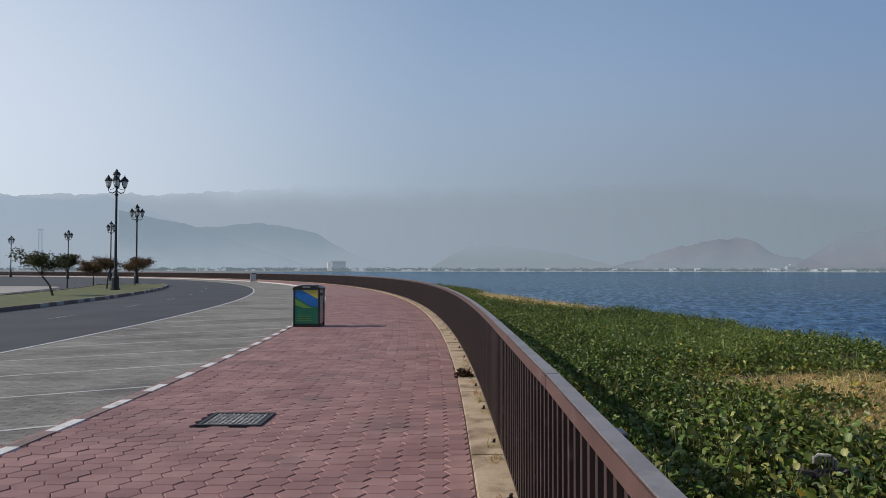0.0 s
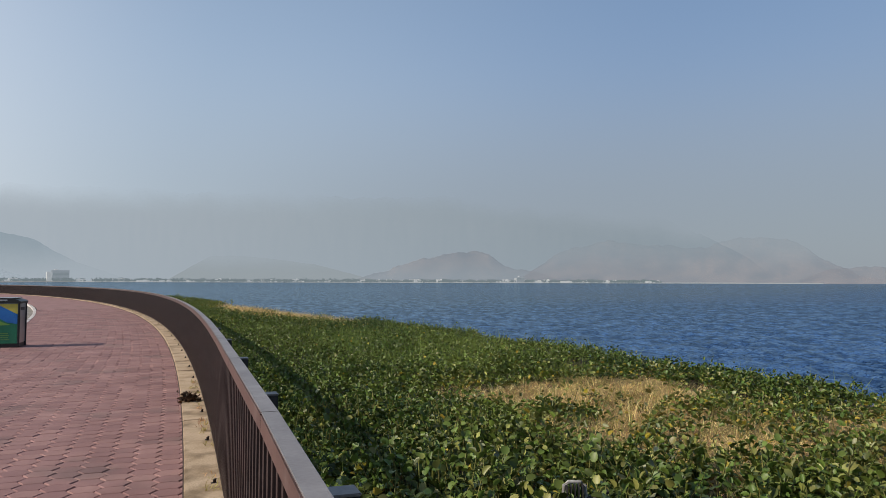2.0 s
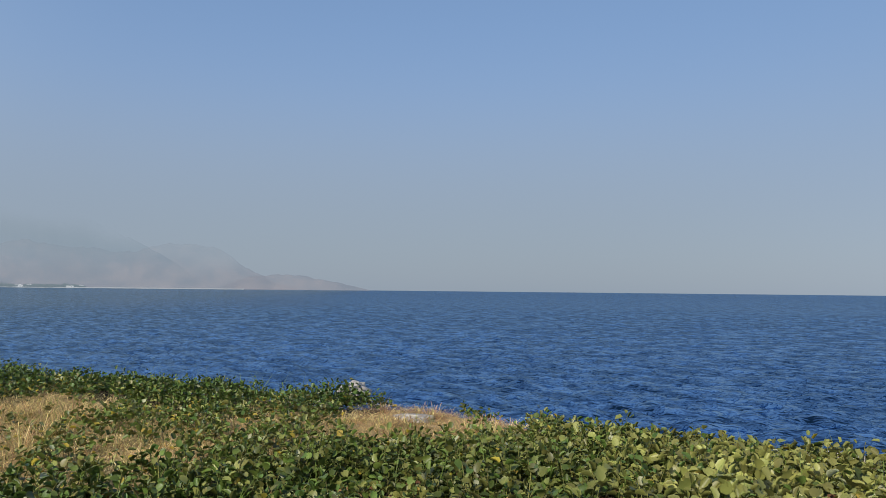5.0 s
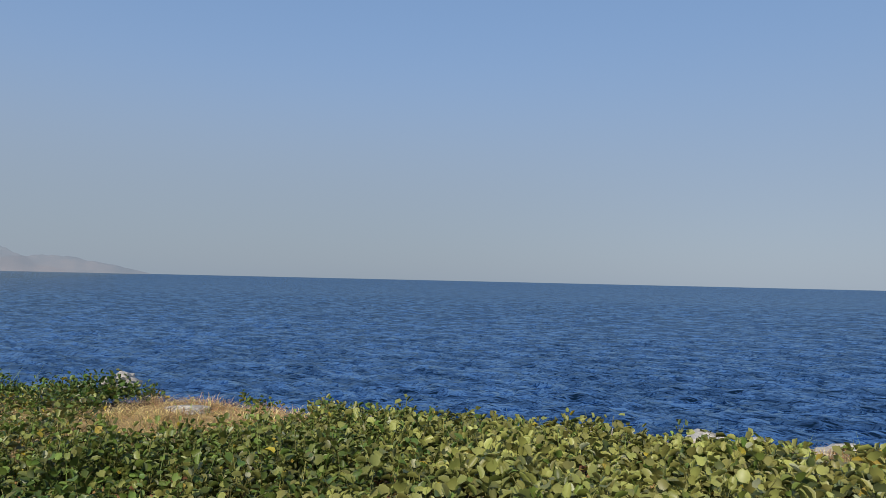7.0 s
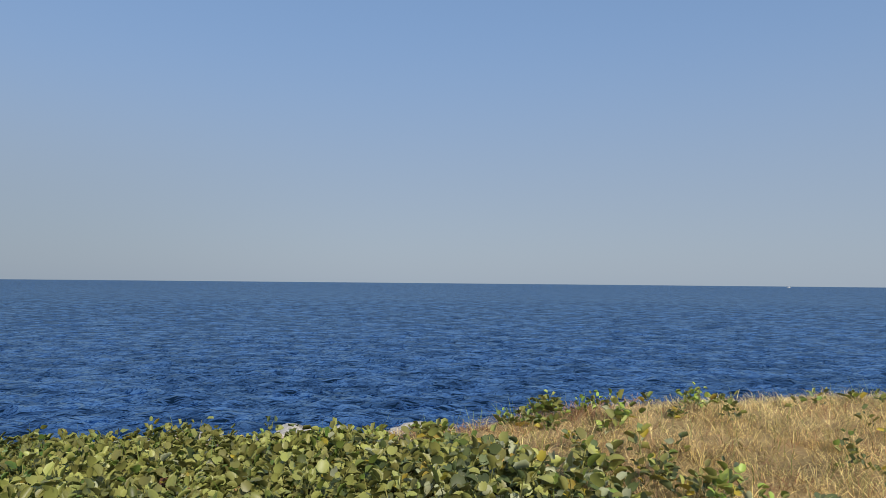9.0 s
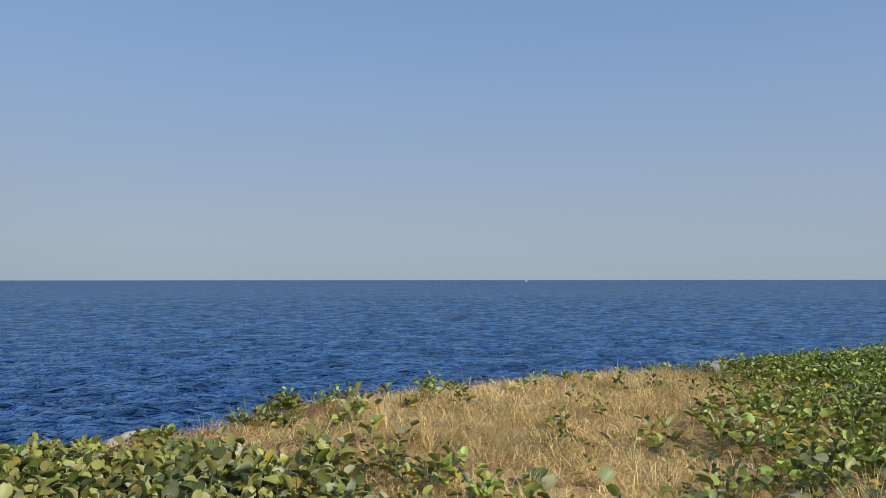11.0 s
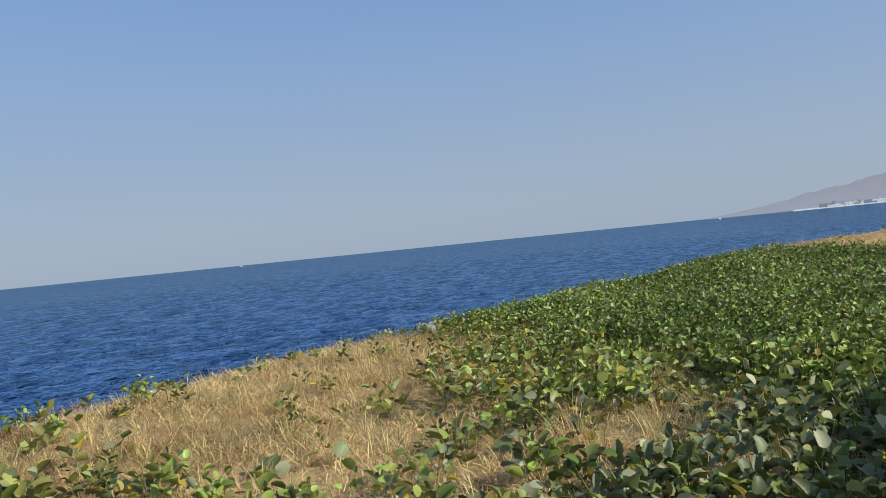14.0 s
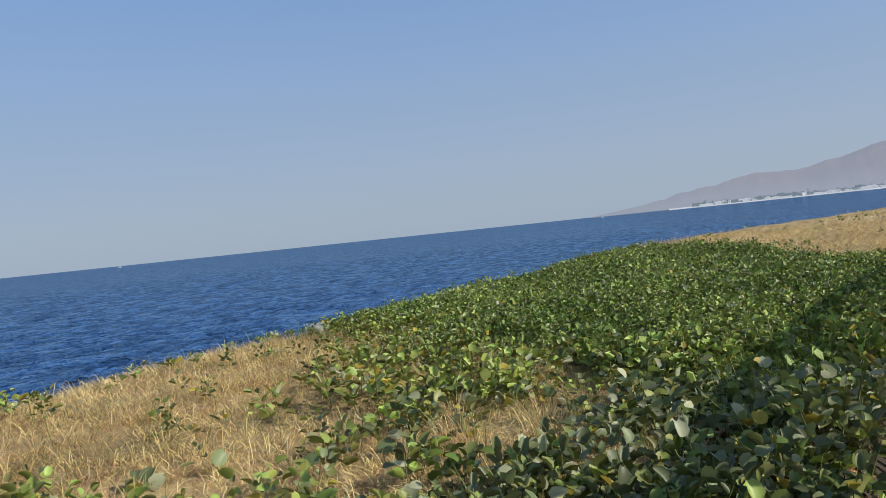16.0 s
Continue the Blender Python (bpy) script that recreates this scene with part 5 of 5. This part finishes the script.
# six-cornered leaf for the middle distance
MID_FORMS = [np.array([(0, 0, 0), (0.4 * math.cos(f), 0.16, 0.4 * math.sin(f)), (0.42 * math.cos(f), 0.76, 0.42 * math.sin(f) - 0.1), (0, 0.95, -0.16), (-0.42 * math.cos(f), 0.76, 0.42 * math.sin(f) - 0.1), (-0.4 * math.cos(f), 0.16, 0.4 * math.sin(f))]) for f in (0.35, 0.7, 1.0)]
MID_F = [(0, 1, 2, 3), (0, 3, 4, 5)]
ZONES = ((-75, -26, 44, 1.8), (-26, -12, 150, 1.15), (-12, 10, 540, 0.95), (10, 20, 330, 0.85), (20, 34, 170, 1.15), (34, 60, 80, 1.6), (60, 110, 20, 2.8))
BLADE = np.array([(-0.0066, 0, 0), (0.0066, 0, 0), (0.0054, 0.10, 0.5), (-0.0054, 0.10, 0.5), (0.0, 0.42, 0.93)])
BLADE_F = [(0, 1, 2, 3), (3, 2, 4)]
# a fine dry blade, bowed over towards its tip
WISP = np.array([(-0.0075, 0, 0), (0.0075, 0, 0), (0.007, 0.07, 0.4), (-0.007, 0.07, 0.4), (0.006, 0.25, 0.74), (-0.006, 0.25, 0.74), (0.0, 0.52, 0.9)])
WISP_F = [(0, 1, 2, 3), (3, 2, 4, 5), (5, 4, 6)]


def canopy(x, y):
    """Height of the creeper over the ground: mounds and hollows at three scales, low along the bare stones on the shore."""
    h = 0.21 + 0.12 * noise.noise((x * 0.8, y * 0.8, 31)) + 0.11 * noise.noise((x * 2.1, y * 2.1, 12)) + 0.07 * noise.noise((x * 5.0, y * 5.0, 40))
    e = shore(y) - x
    if -2.0 < y < 0.45:
        h = min(h, 0.07 + 0.1 * max(0.0, e - 0.1))
    elif y < -6.5:
        h *= 0.95 * min(1.0, 0.6 + 0.4 * max(0.0, e))
    elif e < 0.7 and y > -4:
        h *= 0.7 + 0.4 * max(0.0, e)
    return max(0.05, h)


def build_plants():
    r = np.random.default_rng(17)
    sets = {"leaf": [], "leaf_olive": [], "leaf_fresh": [], "leaf_grey": [], "leaf_pale": [], "leaf_yellow": [], "leaf_dead": []}
    stems = []
    wisps = {"straw": [], "straw_olive": [], "rust": []}
    blades = {"straw": [], "straw_olive": [], "rust": [], "grass": []}

    def shoot(x0, y0, g, tall, big, count, kinds, near):
        """One upright shoot: leaves spiral up a leaning stalk."""
        lx, ly = r.normal(0, 0.32, 2)
        first = r.uniform(0, 6.28)
        for q in range(count):
            f = (q + 1) / count
            x, y = x0 + lx * tall * f, y0 + ly * tall * f
            az = first + 2.4 * q + r.normal(0, 0.4)
            off = big * r.uniform(0.005, 0.06)
            x, y = x + off * math.cos(az), y + off * math.sin(az)
            if x < fence_x(y) + 0.14:
                continue
            sz = big * 0.07 * r.uniform(0.5, 1.3) * (1.15 - 0.3 * f)
            sets[kinds(x, y)].append((x, y, g + tall * (0.25 + 0.75 * f), sz, az, 0.1 + 1.25 * r.random() * (0.5 + 0.5 * f) + r.normal(0, 0.2), r.normal(0, 0.6)))
        if near:
            stems.append((x0, y0, g, tall * 0.95, lx, ly))

    def kind_at(x, y):
        d = dry_at(x, y)
        close = y < -0.4 and math.hypot(x - 0.66, y - 0.28) < 5.2
        olive = math.exp(-((y - 0.7) / 2.7) ** 2) * 0.85 + 0.05 + 0.35 * d
        fresh = min(1.0, max(0.0, (-1.2 - y) / 2.5))
        u = r.random()
        if u < 0.014 + (0.1 if close else 0.05 * fresh):
            return "leaf_pale"
        if u < 0.022 + (0.115 if close else 0.06 * fresh) + 0.05 * d:
            return "leaf_yellow"
        if r.random() < olive:
            return "leaf_olive"
        if close and r.random() < 0.72:
            return "leaf_grey"
        return "leaf_fresh" if r.random() < fresh * 0.8 else "leaf"

    for zi, (y0, y1, dens, big) in enumerate(ZONES):
        for x0, y0_ in scatter(y0, y1, dens * 0.4, 40 + zi):
            d = dry_at(x0, y0_)
            if zi == 2 and y0_ < 2 and r.random() < 0.26:
                continue
            if r.random() < (min(1.0, d * 1.25) if y0_ < 2 else min(1.0, d * 1.08)):
                continue
            # bare hollows between the mounds, where litter and dry stalks show
            if zi in (2, 3) and noise.noise((x0 * 1.5, y0_ * 1.5, 55)) > 0.3 and r.random() < 0.75:
                continue
            close = y0_ < -0.4 and math.hypot(x0 - 0.66, y0_ - 0.28) < 3.8
            if close and r.random() < 0.25:
                continue
            g = ground_z(x0, y0_)
            tall = max(0.06, canopy(x0, y0_) * (0.55 + 0.65 * r.random()) * (1.0 - 0.25 * d)) + (0.09 if r.random() < 0.03 else 0.0)
            grown = 1.08 if close else 1.22 if -6 < y0_ < -0.8 else 1.02 if -6 < y0_ < 1.5 else 0.9 if y0_ < 2.5 else 0.76
            shoot(x0, y0_, g, tall, big * grown, int(r.integers(5, 11)), kind_at, zi == 2 and math.hypot(x0 - 0.6, y0_ - 0.5) < 7)
    # dry grass: fine tufts near by, single broad blades far off
    for x0, y0 in scatter(-12, 10, 150, 170):
        d = dry_at(x0, y0)
        hollow = noise.noise((x0 * 1.5, y0 * 1.5, 55)) > 0.3
        if d > 0.2 and noise.noise((x0 * 4.0, y0 * 4.0, 66)) > 0.25 and r.random() < 0.7:
            continue
        if r.random() > max(d * 1.05, 0.4 if hollow else 0.16 if y0 > 3.2 and x0 > 2.6 or -7 < y0 < -2.4 and 1.1 < x0 < 3.6 else 0.03):
            continue
        g = ground_z(x0, y0) - 0.02
        shoreward = 0.8 * math.exp(-((shore(y0) - x0) / 0.6) ** 2) * (y0 > -3.5) + (0.07 if y0 > 3 else 0.09)
        key = "rust" if r.random() < shoreward else "straw_olive" if r.random() < (0.6 if y0 > 3 else 0.25) + (0.45 if d < 0.3 else 0) else "straw"
        lean = r.uniform(0, 6.28)
        high = r.uniform(0.08, 0.2) * (1.25 if r.random() < 0.15 else 1.0) * (0.75 if x0 > 5.6 and y0 > -2 else 1.0)
        wide = r.uniform(0.02, 0.07)
        for q in range(int(r.integers(10, 22))):
            a = r.uniform(0, 6.28)
            off = wide * math.sqrt(r.random()) * 2.2
            tilt = abs(r.normal(0.3, 0.4)) + off * 3.0
            az = a if r.random() < 0.7 else lean + r.normal(0, 0.5)
            wisps[key].append((x0 + off * math.cos(a), y0 + off * math.sin(a), g, high * r.uniform(0.5, 1.15), az, tilt, r.uniform(0.9, 1.6)))
    # tall seeding tufts among the creeper
    for x0, y0 in ((2.05, -3.35), (2.3, -3.7), (1.9, -4.1), (2.55, -4.3), (1.65, -3.6), (2.9, -3.3), (2.2, -5.0), (4.3, 6.6), (4.7, 6.9), (3.9, 6.2), (5.1, 7.3), (4.1, 7.4)):
        for q in range(60):
            a, off = r.uniform(0, 6.28), 0.1 * math.sqrt(r.random())
            wisps["straw" if r.random() < 0.6 else "straw_olive" if r.random() < 0.6 else "rust"].append((x0 + off * math.cos(a), y0 + off * math.sin(a), ground_z(x0, y0) - 0.02, r.uniform(0.18, 0.36), a, abs(r.normal(0.2, 0.18)), r.uniform(0.8, 1.5)))
    # thatch lying flat under the tufts
    for x0, y0 in scatter(-12, 10, 700, 171):
        d = dry_at(x0, y0)
        if r.random() < d:
            key = "rust" if r.random() < 0.25 else "straw"
            wisps[key].append((x0, y0, ground_z(x0, y0) + r.uniform(-0.01, 0.05), r.uniform(0.08, 0.22), r.uniform(0, 6.28), r.uniform(0.9, 1.7), 1.7))
    for zi, (y0, y1, dens, big) in enumerate(ZONES):
        for x, y in scatter(y0, y1, dens * (2.4 if zi == 2 else 4.0 if zi == 1 else 2.3), 70 + zi):
            d = dry_at(x, y)
            if zi != 2 and r.random() < d * 0.95:
                key = "straw_olive" if r.random() < (0.45 if y > 3 else 0.25) else "rust" if r.random() < 0.35 else "straw"
                blades[key].append((x, y, ground_z(x, y) - 0.02, r.uniform(0.08, 0.26) * (1.2 if zi < 2 else 1.15), big * (1.5 if zi < 2 else 2.2)))
            elif r.random() < (1 - 0.6 * d) * (0.3 if -1.5 < y < 5 else 1.0) * (0.05 + 0.25 * max(0, noise.noise((x * 0.45, y * 0.3, 77))) + (0.35 if 9 < y < 17 and 2.5 < x < 5.5 else 0)):
                blades["grass"].append((x, y, ground_z(x, y) - 0.02, r.uniform(0.2, 0.42) * (0.7 if d > 0.05 else 1.0), 1.2 if zi == 2 else big * 1.6))
    # weeds in the joint between the edging and the railing
    for k in range(34):
        y0 = r.uniform(2.5, 13.0)
        x0 = fence_x(y0) - r.uniform(0.04, 0.15)
        key = "straw_olive" if r.random() < 0.6 else "rust"
        for q in range(int(r.integers(8, 22))):
            wisps[key].append((x0 + r.normal(0, 0.02), y0 + r.normal(0, 0.05), 0.047, r.uniform(0.03, 0.09), r.uniform(0, 6.28), abs(r.normal(0.8, 0.4)), 2.2))
    # creeper sprigs running through the dry grass
    for x, y in scatter(-10, 9.5, 6, 91):
        d = dry_at(x, y)
        if d > 0.25 and noise.noise((x * 1.3, y * 1.3, 60)) > 0.12:
            near = math.hypot(x - 0.6, y - 0.5)
            for q in range(2):
                shoot(x + r.normal(0, 0.05), y + r.normal(0, 0.05), ground_z(x, y), r.uniform(0.1, 0.22), 0.8 if near > 4 else 1.0, int(r.integers(5, 10)), lambda a, b: "leaf_yellow" if r.random() < 0.07 else "leaf_grey" if r.random() < 0.3 else "leaf_olive" if r.random() < 0.75 else "leaf", near < 7)
    # leafy clumps in the dry grass
    for x, y in ((3.95, -2.25), (3.6, -2.2), (3.3, -2.35), (3.1, -2.3), (2.75, -2.7), (2.3, -2.35), (2.2, -2.9), (3.0, -3.5), (1.6, -3.0), (6.1, -3.7), (2.9, -4.2), (3.4, -5.0)):
        for q in range(6):
            shoot(x + r.normal(0, 0.09), y + r.normal(0, 0.09), ground_z(x, y), r.uniform(0.12, 0.24), 1.0, 7, lambda a, b: "leaf_fresh" if r.random() < 0.45 else kind_at(a, b), True)
    # young shoots that stand up along the shore edge
    for x, y, h in ((6.55, -2.3, 0.27), (6.5, -2.5, 0.2), (6.45, -2.75, 0.18), (6.6, -3.0, 0.22), (6.5, -3.9, 0.2), (6.7, -8.0, 0.22), (6.6, -4.3, 0.16), (6.55, -1.95, 0.16), (6.3, -0.75, 0.12), (6.4, 0.1, 0.12)):
        for q in range(3):
            shoot(x + r.normal(0, 0.05), y + r.normal(0, 0.06), ground_z(x, y) - 0.03, h * r.uniform(0.6, 1.05), 0.85, 7, lambda a, b: "leaf_fresh" if r.random() < 0.7 else "leaf_olive", True)
    # fallen leaves under the creeper
    for x, y in scatter(-7, 5, 150, 93):
        if math.hypot(x - 0.6, y - 0.5) < 5.0 and dry_at(x, y) < 0.3:
            sets["leaf_dead"].append((x, y, ground_z(x, y) + r.uniform(0.0, 0.09), r.uniform(0.03, 0.07), r.uniform(0, 6.28), r.uniform(-0.6, 0.8), r.normal(0, 0.8)))
    names = {"leaf_fresh": ("creeper_leaves_fresh", "fresh bright green creeper leaves"), "leaf_olive": ("creeper_leaves_olive", "sunlit olive green creeper leaves"), "leaf": ("creeper_leaves", "glossy green notched leaves of a beach creeper"), "leaf_pale": ("creeper_leaves_pale", "pale undersides of turned creeper leaves"),
             "leaf_grey": ("creeper_leaves_grey", "dull grey-green leaves of a beach creeper"), "leaf_yellow": ("creeper_leaves_yellow", "yellowing creeper leaves"), "leaf_dead": ("fallen_leaves", "brown fallen leaves under the creeper")}
    for key, rows in sets.items():
        a = np.array(rows)
        nm, lb = names[key]
        far = np.hypot(a[:, 0] - 0.6, a[:, 1] - 0.5)
        near, beyond = far < 5.0, far > 13.0
        pick = r.integers(0, 3, len(a))
        for k in range(3):
            for b, nm_, shape, faces in ((a[near & (pick == k)], nm, LEAF_FORMS[k], LEAF_F), (a[~near & ~beyond & (pick == k)], nm, MID_FORMS[k], MID_F), (a[beyond & (pick == k)], nm + "_beyond", FAR_FORMS[k], LEAF_FAR_F)):
                if len(b):
                    mesh_stuff(nm_, shape, faces, b[:, :3], outward(b[:, 4], b[:, 5], b[:, 6]), b[:, 3], key, lb, "creeper")
    a = np.array(stems)
    rot = np.tile(np.eye(3), (len(a), 1, 1))
    rot[:, 0, 2], rot[:, 1, 2] = a[:, 4], a[:, 5]
    stalk = np.array([(-0.016, 0, 0), (0.016, 0, 0), (0.012, 0, 1), (-0.012, 0, 1), (0, 0.02, 0), (0, 0.016, 1)])
    mesh_stuff("creeper_stalks", stalk, [(0, 1, 2, 3), (1, 4, 5, 2), (4, 0, 3, 5)], a[:, :3], rot, a[:, 3], "stem", "thin leaf stalks of the beach creeper", "creeper")
    texts = {"rust": ("dry_runners", "reddish brown dried creeper runners"), "straw_olive": ("half_dry_grass", "half-dry olive brown grass on the bank"), "straw": ("dry_grass", "dry straw-coloured grass on the shore bank"), "grass": ("green_grass", "thin green grass among the creeper")}
    for key, rows in wisps.items():
        a = np.array(rows)
        ca, sa, ct, st = np.cos(a[:, 4]), np.sin(a[:, 4]), np.cos(a[:, 5]), np.sin(a[:, 5])
        out = np.stack([ca * ct, sa * ct, -st], 1)
        up = np.stack([ca * st, sa * st, ct], 1)
        side = np.stack([-sa, ca, np.zeros(len(a))], 1) * (a[:, 6] * 0.2 / a[:, 3])[:, None]
        nm, lb = texts[key]
        mesh_stuff(nm, WISP, WISP_F, a[:, :3], np.stack([side, out, up], 2), a[:, 3], key, lb, "grass")
    for key, rows in blades.items():
        a = np.array(rows)
        n = len(a)
        rot = frames(n, r, 0.0 if key == "grass" else 0.6, 0.55 if key == "grass" else 1.75)
        nm, lb = texts[key]
        mesh_stuff(nm if key == "grass" else nm + "_beyond", BLADE, BLADE_F, a[:, :3], rot * np.stack([a[:, 4] * 0.9, np.ones(n), np.ones(n)], 1)[:, None, :], a[:, 3], key, lb, "grass")


build_plants()


def build_rock(x, y, z, sx, sy, sz, seed, key="rock", turn=0.0):
    bm = bmesh.new()
    bmesh.ops.create_icosphere(bm, subdivisions=3, radius=1.0)
    for v in bm.verts:
        n1 = noise.noise(v.co * 1.3 + Vector((seed, 0, 0)))
        n2 = noise.noise(v.co * 3.1 + Vector((0, seed, 0)))
        cell = noise.cell(v.co * 1.6 + Vector((seed, seed, 0)))
        v.co *= 1 + 0.3 * n1 + 0.1 * n2 + 0.12 * cell
        v.co.x, v.co.y, v.co.z = v.co.x * sx, v.co.y * sy, v.co.z * sz
    ob = part("shore_rock", bm, key)
    ob.matrix_basis = pose(x, y, z, 0, 0, turn)
    return tagged(ob, "rough pale boulder among the shore plants" if key == "rock" else "flat whitish rock at the edge of the bank", "rock", "shore rocks")


build_rock(7.4, 5.57, 0.44, 0.2, 0.17, 0.11, 1.0)
build_rock(6.8, 4.42, 0.31, 0.14, 0.22, 0.07, 2.0)
build_rock(6.95, 3.75, 0.2, 0.2, 0.25, 0.12, 2.6)
for i, (x, y, z, sx, sy, sz) in enumerate(((6.72, -0.2, 0.335, 0.19, 0.2, 0.1), (6.8, -0.6, 0.3, 0.12, 0.1, 0.09), (6.85, -1.25, 0.27, 0.17, 0.25, 0.09), (7.2, 0.75, 0.24, 0.2, 0.26, 0.1),
                                           (6.27, -8.65, 0.37, 0.2, 0.6, 0.1), (6.15, -9.9, 0.28, 0.2, 0.3, 0.1))):
    build_rock(x, y, z, sx, sy, sz, 3.3 + i, "white_rock", 20 * (i % 5 - 2))


# ---------------------------------------------------------------- paving blocks, last
def paver_mesh():
    """Six-sided block, pointed to both sides, so that neighbouring columns lock half a block apart."""
    p, h, q, gap, b = 0.10075, 0.0995, 0.029, 0.004, 0.007
    rim = [(-p + q, -h + gap), (p - q, -h + gap), (p + q - gap, 0.0), (p - q, h - gap), (-p + q, h - gap), (-p - q + gap, 0.0)]
    k = len(rim)
    vs = [(x, y, -0.03) for x, y in rim] + [(x, y, -0.009) for x, y in rim] + [(x * (1 - b / p * 0.8), y * (1 - b / h), 0.0) for x, y in rim]
    fs = [tuple(range(2 * k, 3 * k))]
    for c in (0, k):
        for i in range(k):
            j = (i + 1) % k
            fs.append((c + i, c + j, c + k + j, c + k + i))
    return vs, fs


def build_pavers():
    vs, fs = paver_mesh()
    first = obj("paving_block", vs, fs, "paver", walk_way)
    r = random.Random(3)
    used = 0
    jv, jf = [], []
    cols = 20
    s = 0.5 - 0.199 * 75
    while s < 44:
        for i in range(-1, cols + 1):
            d = -0.40 - 0.2015 * i
            x, y, h = line(s - 0.0995 * (i % 2), d)
            if abs(x + 2.2) < 0.3 and abs(y - 7.87) < 0.3:
                continue
            m = pose(x, y, r.uniform(-0.003, 0.003), r.uniform(-0.7, 0.7), r.uniform(-0.7, 0.7), math.degrees(h) + r.uniform(-1, 1))
            if 1.9 < s < 4.9 and used < 300:
                if used == 0:
                    first.matrix_basis = m
                else:
                    same(first, m, walk_way)
                used += 1
            else:
                b = len(jv)
                jv += [m @ Vector(v) for v in vs]
                jf += [tuple(b + k for k in f) for f in fs]
        s += 0.199
    tagged(obj("paving_blocks_beyond", jv, jf, "paver_joined", walk_way), kind="stuff")


build_pavers()


def build_lane_blocks():
    """Concrete blocks of the parking lane in running bond, along its nearest stretch."""
    r = random.Random(12)
    vs, fs = [], []
    row, s = 0, 1.0
    while s < 24:
        d = -9.36 + (0.12 if row % 2 else 0.0)
        while d < -4.72:
            x, y, h = line(s, d + 0.12)
            c, sn = math.cos(h), math.sin(h)
            top = -0.0965 + r.uniform(-0.0015, 0.0)
            b = len(vs)
            for z, w, k in ((-0.106, 0.117, 0.057), (top, 0.113, 0.053)):
                for sx, sy in ((-1, -1), (1, -1), (1, 1), (-1, 1)):
                    vs.append((x + sx * w * c - sy * k * sn, y + sx * w * sn + sy * k * c, z))
            fs.append((b + 4, b + 5, b + 6, b + 7))
            for i in range(4):
                j = (i + 1) % 4
                fs.append((b + i, b + j, b + 4 + j, b + 4 + i))
            d += 0.24
        s, row = s + 0.12, row + 1
    tagged(obj("lane_blocks", vs, fs, "lane_block", parking_lane), kind="stuff")


build_lane_blocks()
